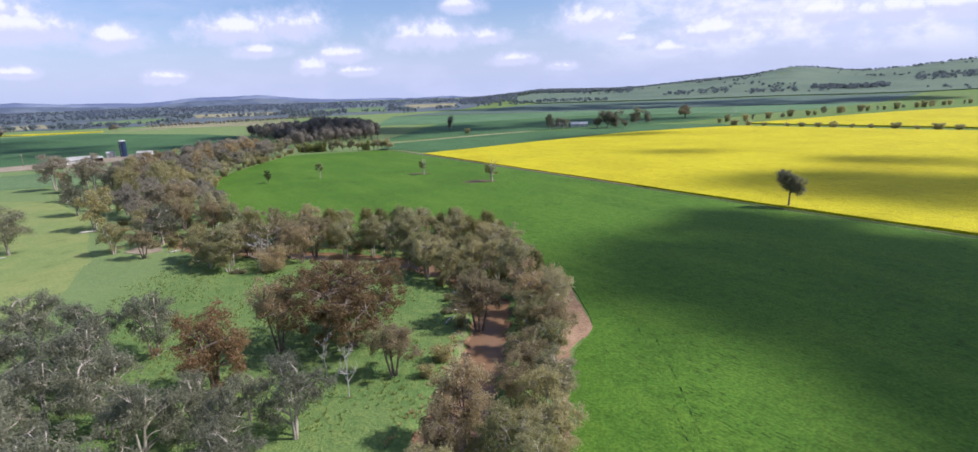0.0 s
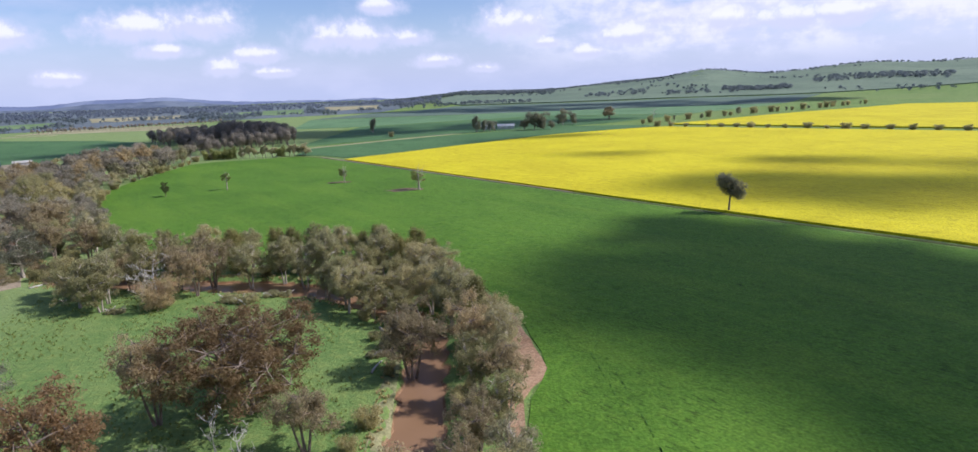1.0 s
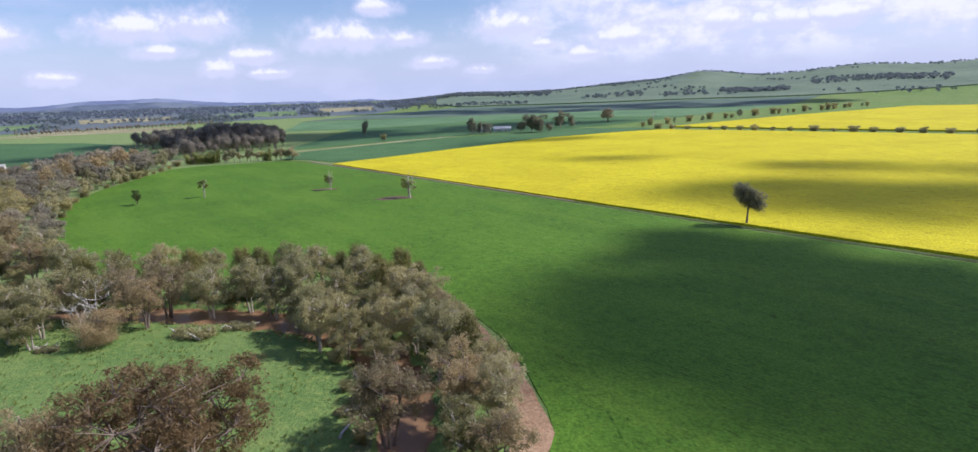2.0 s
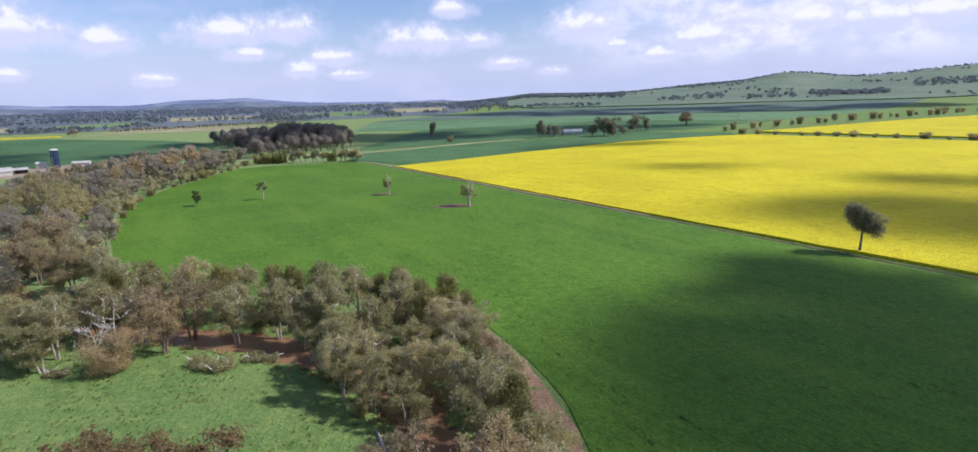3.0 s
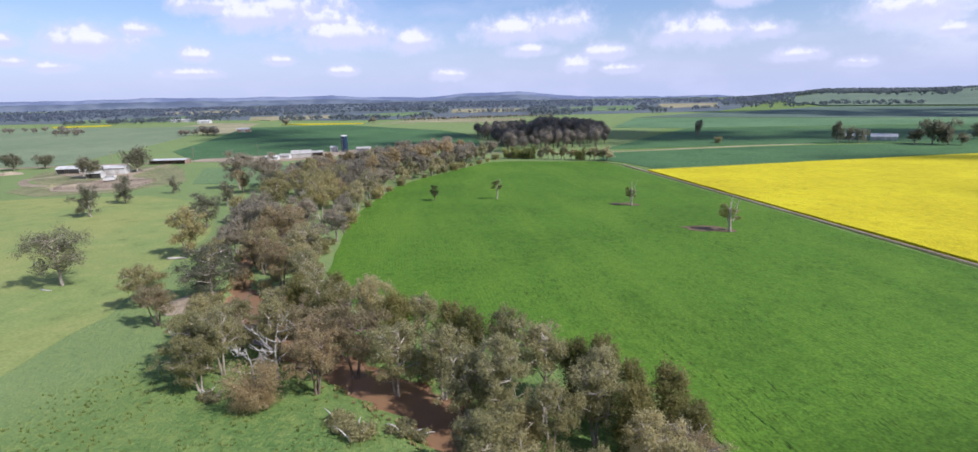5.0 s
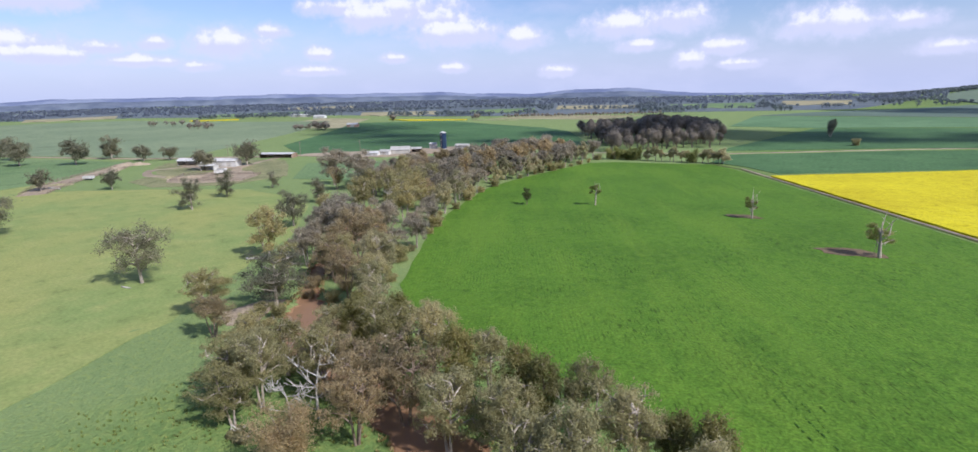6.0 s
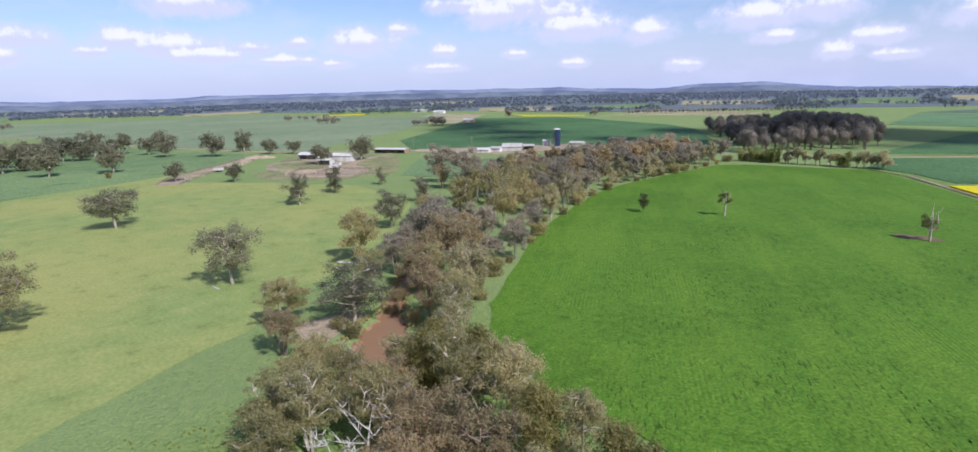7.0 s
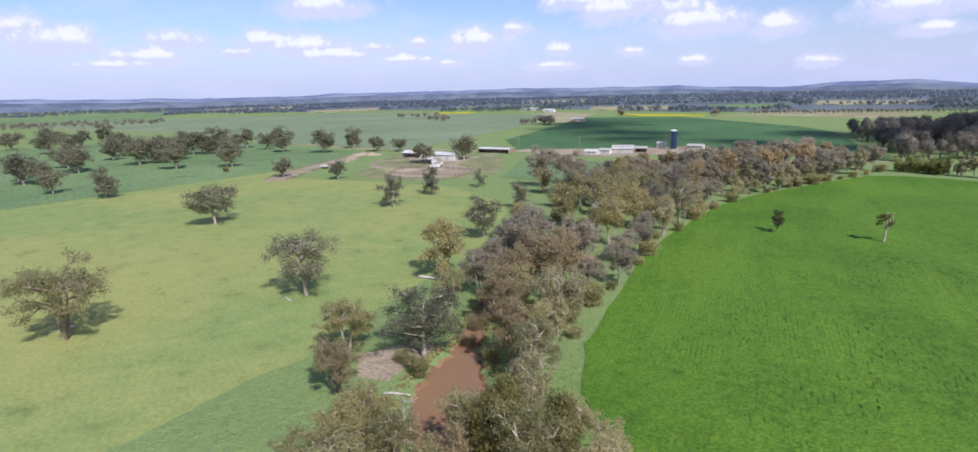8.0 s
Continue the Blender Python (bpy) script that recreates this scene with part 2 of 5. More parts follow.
m, t, out = start("muddy_water")
p = place_(t)
col = mix_(t, noise_(t, p, 0.15, 3.0), (0.205, 0.118, 0.062), (0.265, 0.160, 0.092))
principled(t, out, col, 0.3, 0.0, noise_(t, p, 1.2, 2.0), 0.04, 0.05, 0.2)
M["water"] = m


def leaves(name, dark, light, dry, dryness=0.25):
    m, t, out = start(name)
    obj = t.nodes.new("ShaderNodeTexCoord").outputs["Object"]
    rnd = t.nodes.new("ShaderNodeObjectInfo").outputs["Random"]
    isl = t.nodes.new("ShaderNodeNewGeometry").outputs["Random Per Island"]
    col = mix_(t, remap(t, isl, 0.0, 1.0, 0.2, 0.8, False), dark, light)
    patch = m_(t, "ADD", noise_(t, obj, 0.35, 3.0), m_(t, "MULTIPLY", m_(t, "SUBTRACT", rnd, 0.5), 0.35))
    col = mix_(t, m_(t, "MULTIPLY", remap(t, patch, 0.42, 0.72), dryness), col, dry)
    col = mix_(t, 1.0, col, mix_(t, rnd, (0.78, 0.78, 0.78), (1.18, 1.16, 1.12)), "MULTIPLY")
    d = t.nodes.new("ShaderNodeBsdfPrincipled")
    t.links.new(col, d.inputs["Base Color"])
    d.inputs["Roughness"].default_value = 0.55
    d.inputs["Specular IOR Level"].default_value = 0.35
    tr = t.nodes.new("ShaderNodeBsdfTranslucent")
    t.links.new(col, tr.inputs[0])
    mx = t.nodes.new("ShaderNodeMixShader")
    mx.inputs[0].default_value = 0.62
    t.links.new(d.outputs[0], mx.inputs[1])
    t.links.new(tr.outputs[0], mx.inputs[2])
    t.links.new(mx.outputs[0], out.inputs[0])
    M[name] = m


leaves("grey_leaves", (0.264, 0.255, 0.130), (0.594, 0.562, 0.298), (0.506, 0.403, 0.227), 0.35)
# brown gum foliage greyed in colour to imitate haze over the belt
leaves("haze_greyed_leaves", (0.262, 0.238, 0.180), (0.500, 0.455, 0.352), (0.42, 0.35, 0.26), 0.3)
leaves("bluegrey_leaves", (0.165, 0.172, 0.116), (0.390, 0.400, 0.278), (0.33, 0.30, 0.20), 0.25)
leaves("silver_leaves", (0.278, 0.265, 0.160), (0.583, 0.543, 0.319), (0.493, 0.416, 0.244), 0.25)
leaves("olive_leaves", (0.239, 0.231, 0.107), (0.517, 0.485, 0.236), (0.483, 0.389, 0.210), 0.35)
leaves("brown_leaves", (0.246, 0.202, 0.117), (0.543, 0.457, 0.268), (0.470, 0.352, 0.205), 0.4)
leaves("rust_leaves", (0.185, 0.122, 0.062), (0.403, 0.282, 0.150), (0.357, 0.218, 0.109), 0.35)
leaves("dark_leaves", (0.150, 0.154, 0.098), (0.335, 0.335, 0.225), (0.30, 0.26, 0.17), 0.3)
leaves("wood_leaves", (0.260, 0.232, 0.192), (0.445, 0.395, 0.317), (0.360, 0.290, 0.229), 0.4)
# farthest woodland: haze put into the leaf colour as pale blue
leaves("hazed_far_leaves", (0.165, 0.198, 0.255), (0.225, 0.260, 0.318), (0.25, 0.26, 0.28), 0.3)
leaves("fresh_leaves", (0.127, 0.158, 0.049), (0.392, 0.414, 0.138), (0.399, 0.376, 0.151), 0.4)
# woodland beyond a kilometre: leaf colour blued to stand for haze
leaves("hazed_leaves", (0.122, 0.156, 0.172), (0.192, 0.232, 0.250), (0.21, 0.22, 0.22), 0.3)
leaves("pine_leaves", (0.058, 0.085, 0.031), (0.195, 0.247, 0.090), (0.179, 0.188, 0.067), 0.3)
leaves("sheoak_leaves", (0.141, 0.143, 0.047), (0.368, 0.354, 0.135), (0.314, 0.251, 0.101), 0.3)
leaves("russet_leaves", (0.185, 0.125, 0.059), (0.439, 0.308, 0.152), (0.378, 0.228, 0.109), 0.45)
leaves("tuft_leaves", (0.165, 0.235, 0.062), (0.320, 0.400, 0.120), (0.38, 0.38, 0.14), 0.5)
leaves("straw_leaves", (0.357, 0.307, 0.143), (0.546, 0.465, 0.235), (0.525, 0.416, 0.210), 0.4)


def plain(name, a, b, scale=0.8, rough=0.7, metal=0.0, gloss=0.3, bump=0.15):
    m, t, out = start(name)
    obj = t.nodes.new("ShaderNodeTexCoord").outputs["Object"]
    col = mix_(t, remap(t, noise_(t, obj, scale, 6.0, 0.65), 0.3, 0.7), a, b)
    principled(t, out, col, rough, metal, noise_(t, obj, scale * 6, 4.0), bump, 0.05, gloss)
    M[name] = m


plain("pale_bark", (0.25, 0.21, 0.165), (0.46, 0.41, 0.345), 0.7)
plain("brown_bark", (0.13, 0.095, 0.07), (0.27, 0.215, 0.17), 0.9)
plain("dead_wood", (0.30, 0.28, 0.25), (0.54, 0.51, 0.47), 0.8)
plain("white_sheeting", (0.44, 0.43, 0.41), (0.60, 0.60, 0.58), 0.3, 0.45)
plain("grey_sheeting", (0.36, 0.35, 0.32), (0.52, 0.50, 0.46), 0.3, 0.5, 0.1)
plain("rusty_sheeting", (0.20, 0.12, 0.08), (0.36, 0.29, 0.23), 0.4, 0.7)
plain("blue_enamel", (0.010, 0.022, 0.055), (0.022, 0.045, 0.095), 0.3, 0.3, 0.0, 0.5)
plain("concrete", (0.36, 0.34, 0.31), (0.50, 0.48, 0.44), 0.5)
plain("weathered_timber", (0.16, 0.12, 0.09), (0.30, 0.25, 0.20), 0.8)
plain("dark_opening", (0.02, 0.02, 0.02), (0.04, 0.04, 0.04), 0.5)
plain("brick_wall", (0.28, 0.17, 0.12), (0.40, 0.27, 0.20), 0.5)

for key, thin, thick in (("cloud", 0.9, 0.99), ("thin_cloud", 0.12, 0.3)):
    m, t, out = start(key + "_vapour")
    vap = t.nodes.new("ShaderNodeBsdfDiffuse")
    vap.inputs[0].default_value = (0.9, 0.9, 0.92, 1)
    gap = t.nodes.new("ShaderNodeBsdfTransparent")
    mx = t.nodes.new("ShaderNodeMixShader")
    put(t, mx, 0, remap(t, noise_(t, place_(t), 0.02, 4.0), 0.2, 0.5, thin, thick))
    t.links.new(gap.outputs[0], mx.inputs[1])
    t.links.new(vap.outputs[0], mx.inputs[2])
    t.links.new(mx.outputs[0], out.inputs[0])
    M[key] = m

# foothill forest: dark, with haze blue mixed into its base colour
m, t, out = start("hazed_foothill_forest")
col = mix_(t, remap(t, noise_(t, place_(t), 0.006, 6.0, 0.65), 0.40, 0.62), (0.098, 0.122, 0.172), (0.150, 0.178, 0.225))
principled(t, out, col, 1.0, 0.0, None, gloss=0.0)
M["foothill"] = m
# far ridges: timbered hills with cleared slopes, the blue of haze painted into the colour
m, t, out = start("hazed_ridge")
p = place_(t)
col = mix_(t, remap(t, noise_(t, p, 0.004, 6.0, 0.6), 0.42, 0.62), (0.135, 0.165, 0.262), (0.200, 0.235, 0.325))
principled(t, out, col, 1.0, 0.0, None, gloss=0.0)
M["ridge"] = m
M["trodden"] = growth("trodden_crop", (0.040, 0.100, 0.014), (0.058, 0.135, 0.020), (0.11, 0.20, 0.03), 0.05, 0.5, 2.4, bump=0.5)
# bushland floor: dark for the shade between trees, blue for haze, both as colour
M["bush_floor"] = growth("hazed_bush_floor", (0.095, 0.118, 0.140), (0.135, 0.160, 0.170), (0.17, 0.20, 0.16), 0.004, 0.012, 0.2, bump=0.2)
M["dry_margin"] = growth("dry_creek_margin", (0.13, 0.15, 0.065), (0.23, 0.225, 0.11), (0.34, 0.31, 0.18), 0.08, 0.6, 2.6, bump=0.7, patch=0.7)
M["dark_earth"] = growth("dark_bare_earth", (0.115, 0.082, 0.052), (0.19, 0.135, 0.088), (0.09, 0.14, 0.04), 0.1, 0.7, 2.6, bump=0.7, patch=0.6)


# ---- the lie of the land ----
HOME = (0.0, 60.0)
FALL_AT = [-180, -95, -60, -30, -10, 0, 10, 40, 90, 180]
FALL = [0.0, 0.0, 0.001, 0.0045, 0.0085, 0.0095, 0.008, 0.002, 0.0, 0.0]
HILL_AT = [-180, -2, 2, 5, 9, 13, 17, 20, 23.5, 27.3, 32, 36, 40, 60, 100, 130, 180]
HILL = [0, 0, 14, 26, 22, 20, 30, 40, 58, 76, 52, 62, 72, 90, 60, 0, 0]
CREEK = [(-34, -70), (-12, 48), (-6.5, 66), (-2.6, 84), (-1.2, 98), (-0.5, 112), (-6, 127), (-17, 138), (-31, 146), (-47, 151), (-66, 156), (-79, 161), (-86, 166.5), (-93, 172), (-99, 178),
         (-106, 184), (-122, 204), (-138, 226), (-152, 252), (-164, 290), (-168, 330), (-170, 372), (-166, 412), (-176, 450)]
BREADTH = [4, 3.6, 3.4, 3.2, 3.3, 3.2, 3.2, 3.2, 3.4, 3.4, 3.0, 3.9, 4.6, 2.8, 1.4, 1.5, 2.0, 2.2, 2.2, 2.2, 2.2, 2.2, 2.2, 2.2]


def creek_reach(x, y):
    """Distance from the creek's line in units of its half breadth, on arrays."""
    best = np.full(np.shape(x), 9.0)
    for (ax, ay), (bx, by), wa, wb in zip(CREEK, CREEK[1:], BREADTH, BREADTH[1:]):
        ux, uy = bx - ax, by - ay
        k = np.clip(((x - ax) * ux + (y - ay) * uy) / (ux * ux + uy * uy), 0, 1)
        d = np.hypot(x - ax - k * ux, y - ay - k * uy) / (wa + k * (wb - wa))
        best = np.minimum(best, d)
    return best


def smooth(v, a, b):
    k = np.clip((v - a) / (b - a), 0, 1)
    return k * k * (3 - 2 * k)


def land(x, y):
    """Height of the ground at x, y (numbers or arrays)."""
    x, y = np.asarray(x, float), np.asarray(y, float)
    dx, dy = x - HOME[0], y - HOME[1]
    r, a = np.hypot(dx, dy), np.degrees(np.arctan2(dx, dy))
    z = -np.interp(a, FALL_AT, FALL) * np.maximum(0, r - 900)
    crest = np.interp(a, HILL_AT, HILL)
    rough = 1 + 0.10 * np.sin(x / 210.0 + 1.3) * np.cos(y / 170.0) + 0.07 * np.sin(x / 95.0 - y / 130.0)
    z = z + crest * rough * smooth(r, 1050, 2700) * (1 - 0.5 * smooth(r, 2900, 4200))
    far = smooth(r, 500, 900)
    z = z + far * 1.5 * (np.sin(x / 130.0) * np.cos(y / 110.0))
    near = (np.abs(x + 90) < 130) & (y < 470)
    ch = np.where(near, creek_reach(x, y), 9.0)
    z = z - 1.9 * (1 - smooth(ch + 0.12 * np.sin(x * 0.9) + 0.12 * np.cos(y * 1.1), 0.75, 1.35))
    return z


def spot(x, y):
    return float(land(x, y))


def mesh_of(name, verts, faces, material, smooth_faces=False):
    me = bpy.data.meshes.new(name)
    me.from_pydata([tuple(v) for v in verts], [], [tuple(f) for f in faces])
    me.materials.append(material)
    if smooth_faces:
        me.polygons.foreach_set("use_smooth", [True] * len(me.polygons))
    me.update()
    return me


def loose_mesh(name, corners, material):
    """A mesh of loose faces from an array of shape (count, corners, 3)."""
    n, k = corners.shape[:2]
    me = bpy.data.meshes.new(name)
    me.vertices.add(n * k)
    me.vertices.foreach_set("co", np.ascontiguousarray(corners, dtype=np.float32).ravel())
    me.loops.add(n * k)
    me.loops.foreach_set("vertex_index", np.arange(n * k, dtype=np.int32))
    me.polygons.add(n)
    me.polygons.foreach_set("loop_start", np.arange(0, n * k, k, dtype=np.int32))
    me.materials.append(material)
    me.update(calc_edges=True)
    return me


def lines(dense_a, dense_b, step, lo, hi):
    a = list(np.arange(dense_a, dense_b + 0.01, step))
    d, v = step, dense_b
    while v < hi:
        d *= 1.07
        v += d
        a.append(min(v, hi))
    d, v = step, dense_a
    while v > lo:
        d *= 1.07
        v -= d
        a.insert(0, max(v, lo))
    return np.array(a)


gx, gy = lines(-185, 24, 1.7, -4900, 4900), lines(36, 440, 1.7, -3000, 4950)
X, Y = np.meshgrid(gx, gy)
Z = land(X, Y)
nx, ny = len(gx), len(gy)
idx = np.arange(nx * ny).reshape(ny, nx)
ground = new("ground", mesh_of("ground", np.stack([X, Y, Z], -1).reshape(-1, 3).tolist(),
                               np.stack([idx[:-1, :-1], idx[:-1, 1:], idx[1:, 1:], idx[1:, :-1]], -1).reshape(-1, 4).tolist(), M["ground"], True))
tagged(ground, "lush uneven green pasture cut by a creek bed", "ground", kind="structure")


def sheet(name, outline, step, lift, material, label, category="field", rough=0.0, skirt=True, wobble=0.0):
    """A field: the outline filled with a net of points, lifted above the land, with a skirt at its edge."""
    from mathutils import geometry
    pts = []
    for (ax, ay), (bx, by) in zip(outline, outline[1:] + outline[:1]):
        n = max(1, int(math.hypot(bx - ax, by - ay) / (step * 1.5)))
        pts += [Vector((ax + (bx - ax) * k / n, ay + (by - ay) * k / n)) for k in range(n)]
    if wobble:
        pts = [v + Vector((noise.noise(Vector((v.x * 0.3, v.y * 0.3, 2.0))), noise.noise(Vector((v.x * 0.3, v.y * 0.3, 8.0))))) * wobble for v in pts]
    rim = len(pts)
    xs, ys = [v.x for v in pts], [v.y for v in pts]
    rng = random.Random(len(name) + rim)
    net = []
    yy = min(ys) + step / 2
    while yy < max(ys):
        xx = min(xs) + step / 2
        while xx < max(xs):
            net.append((xx + rng.uniform(-0.3, 0.3) * step, yy + rng.uniform(-0.3, 0.3) * step))
            xx += step
        yy += step
    net = np.array(net)
    inside, gap2 = np.zeros(len(net), bool), np.full(len(net), 1e9)
    px, py = np.array(xs), np.array(ys)
    for k in range(rim):
        ax, ay, bx, by = px[k], py[k], px[(k + 1) % rim], py[(k + 1) % rim]
        if ay != by:
            cross = ((ay > net[:, 1]) != (by > net[:, 1])) & (net[:, 0] < (bx - ax) * (net[:, 1] - ay) / (by - ay) + ax)
            inside ^= cross
        gap2 = np.minimum(gap2, (net[:, 0] - ax) ** 2 + (net[:, 1] - ay) ** 2)
    net = net[inside & (gap2 > (0.45 * step) ** 2)]
    pts += [Vector(v) for v in net]
    got = geometry.delaunay_2d_cdt(pts, [], [list(range(rim))], 1, 1e-4)
    flat = np.array([(v.x, v.y) for v in got[0]])
    z = land(flat[:, 0], flat[:, 1]) + lift
    if rough:
        z += np.array([rough * noise.noise(Vector((v[0] * 0.35, v[1] * 0.35, 0.0))) for v in flat])
    verts = [(v[0], v[1], h) for v, h in zip(flat, z)]
    faces = [tuple(f) for f in got[2]]
    if skirt:
        count = {}
        for f in faces:
            for a, b in zip(f, f[1:] + f[:1]):
                key = (min(a, b), max(a, b))
                count[key] = None if key in count else (a, b)
        low = {}
        for edge in [e for e in count.values() if e]:
            for v in edge:
                if v not in low:
                    low[v] = len(verts)
                    verts.append((verts[v][0], verts[v][1], spot(verts[v][0], verts[v][1]) - 0.3))
            a, b = edge
            faces.append((b, a, low[a], low[b]))
    ob = new(name, mesh_of(name, verts, faces, material))
    return tagged(ob, label, category, kind="structure")


def ribbon(name, points, breadth, lift, material, label, category):
    """A track or strip of even breadth along a line."""
    verts, faces, run = [], [], []
    for (ax, ay), (bx, by) in zip(points, points[1:]):
        n = max(1, int(math.hypot(bx - ax, by - ay) / 6.0))
        run += [(ax + (bx - ax) * k / n, ay + (by - ay) * k / n) for k in range(n)]
    run.append(points[-1])
    rng = random.Random(len(run))
    for k, (x, y) in enumerate(run):
        a, b = run[max(0, k - 1)], run[min(len(run) - 1, k + 1)]
        ux, uy = b[0] - a[0], b[1] - a[1]
        n = math.hypot(ux, uy)
        w = breadth / 2 * rng.uniform(0.8, 1.2)
        for s in (-1, 1):
            for d, h in ((w, lift), (w + 0.3, -0.2)) if s > 0 else ((w + 0.3, -0.2), (w, lift)):
                vx, vy = x - s * d * uy / n, y + s * d * ux / n
                verts.append((vx, vy, spot(vx, vy) + h))
        if k:
            o = 4 * k
            faces += [(o - 4 + j, o - 3 + j, o + 1 + j, o + j) for j in range(3)]
    return tagged(new(name, mesh_of(name, verts, faces, material)), label, category, kind="structure")


# ---- fields ----
sheet("crop_field", [(4, 20), (8, 61), (10, 76), (13, 88), (17.5, 97), (17, 112), (16, 123), (12, 136), (6, 150), (-2, 160), (-16, 167), (-35, 171), (-55, 173), (-65, 175.5), (-74, 180),
                     (-85, 191), (-97, 210), (-110, 230), (-123, 256), (-133, 282), (-141, 305), (-144, 330), (-142, 376), (-139, 406), (-128, 414),
                     (-77, 423), (-63, 409), (-46.5, 386), (93.2, 183.6), (123.5, 141), (258, -60), (10, -60)], 3.2, 0.12, M["crop"],
      "bright green cereal crop with faint drill rows", rough=0.1, wobble=0.7)
sheet("canola_field", [(-43, 389), (95.8, 187.2), (126.5, 144.5), (262, -58), (640, 90), (342, 402), (224, 524), (200, 523), (118, 499)], 6.0, 0.65, M["canola"],
      "yellow flowering canola crop", rough=0.25)
sheet("canola_field", [(238, 546), (354, 424), (660, 110), (1100, 420), (640, 722)], 12.0, 1.15, M["canola"], "yellow flowering canola crop beyond a row of bushes", rough=0.25)
sheet("grazed_field", [(-80, 80), (-93, 117), (-109, 152), (-128, 181), (-150, 214), (-190, 252), (-240, 258), (-285, 236), (-330, 206), (-361, 222), (-341, 160), (-315, 96),
                       (-270, -80), (-40, -80)], 5.0, 0.05, M["pale"], "pale yellow-green grazed pasture", rough=0.08, wobble=1.6)
sheet("crop_field", [(-80, 432), (-60, 420), (-42, 400), (118, 506), (215, 534), (222, 556), (150, 590), (6, 528), (-78, 474)], 8.0, 0.2, M["shaded_crop"], "green crop between track and canola")
sheet("crop_field", [(-92, 492), (6, 545), (200, 604), (330, 690), (150, 770), (-60, 720)], 14.0, 0.2, M["shaded_crop"], "young crop with lone trees, darkened for cloud shade")
sheet("crop_field", [(-140, 745), (-62, 728), (150, 778), (335, 698), (560, 860), (230, 930), (-150, 930)], 20.0, 0.2, M["oats"], "blue-green crop")
sheet("crop_field", [(-150, 942), (230, 942), (570, 868), (800, 1100), (420, 1270), (100, 1360), (-60, 1150)], 25.0, 0.2, M["hazed_crop"], "dark crop below the hills, coloured blue-grey for haze")
sheet("crop_field", [(-262, 470), (-346, 372), (-430, 420), (-555, 590), (-640, 700), (-523, 770), (-326, 690), (-270, 640), (-180, 500)], 14.0, 0.2, M["shaded_crop"],
      "lush green crop behind the silo, darkened for cloud shade")
sheet("crop_field", [(-415, 322), (-600, 580), (-760, 760), (-1300, 700), (-1700, 200), (-1500, 0), (-880, 226), (-560, 284)], 25.0, 0.2, M["far_green"], "wide green crop")
sheet("crop_field", [(-317, 92), (-343, 160), (-364, 226), (-430, 292), (-560, 268), (-760, 200), (-700, 40), (-500, -80), (-275, -80)], 14.0, 0.12, M["mid_crop"],
      "green paddock dotted with old gum trees")
sheet("stubble_field", [(-560, 610), (-650, 715), (-760, 850), (-900, 860), (-800, 700), (-640, 590)], 20.0, 0.1, M["straw"], "pale dry stubble")
sheet("canola_field", [(-600, 768), (-520, 802), (-528, 820), (-670, 800)], 12.0, 0.9, M["canola"], "distant yellow canola strip")
sheet("canola_field", [(-1130, 730), (-1060, 790), (-1090, 810), (-1160, 750)], 20.0, 0.9, M["canola"], "distant yellow canola strip")
sheet("stubble_field", [(-520, 860), (-330, 850), (-300, 960), (-520, 1010)], 20.0, 0.1, M["straw"], "pale dry stubble")
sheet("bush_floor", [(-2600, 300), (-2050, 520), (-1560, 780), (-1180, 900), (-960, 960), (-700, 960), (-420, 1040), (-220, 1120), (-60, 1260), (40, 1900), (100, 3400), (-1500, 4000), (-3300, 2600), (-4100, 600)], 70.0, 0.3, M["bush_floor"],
      "bushland floor, coloured for tree shade and haze", "bushland")
CLEARINGS = [(-104, -83, 1500, 2500, "mid_crop"), (-80, -73, 2300, 2900, "straw"), (-71, -65, 1650, 2000, "straw"), (-58, -50, 1500, 1800, "mid_crop"), (-45, -38, 1230, 1450, "straw"),
             (-35, -29, 1250, 1480, "mid_crop"), (-27, -20, 1350, 1750, "straw"), (-17, -10, 1350, 1750, "mid_crop"), (-52, -46, 2100, 2500, "straw"), (-8, -3, 1500, 2100, "straw")]
for a0, a1, r0, r1, kind in CLEARINGS:
    arc = [(a0 + (a1 - a0) * k / 8, r0 * (1 + 0.02 * math.sin(k * 2.1))) for k in range(9)] + [(a1 - (a1 - a0) * k / 8, r1) for k in range(9)]
    sheet("far_paddock", [(HOME[0] + r * math.sin(radians(a)), HOME[1] + r * math.cos(radians(a))) for a, r in arc], 60.0, 0.9, M[kind], "pale cleared paddock among distant woodland")
sheet("hill_paddock", [(430, 1290), (820, 1110), (1600, 1000), (2600, 1300), (2600, 2300), (1700, 2900), (900, 3000), (300, 2700), (60, 1900), (120, 1380)], 60.0, 2.2, M["hill"],
      "sunlit green hill pasture")
sheet("earth_bank", [(8.0, 58), (10, 76), (12, 88), (17.2, 96), (17, 104), (15.8, 118), (11.8, 135), (5.6, 149), (-1, 158), (-3, 154), (3, 145), (9, 131), (12.5, 117), (13, 106), (12, 97),
                     (9.5, 88), (8.2, 76), (6.5, 58)], 1.8, 0.12, M["earth"], "bare crumbling red-earth bank beside the crop", "earth bank", rough=0.25, wobble=0.8)
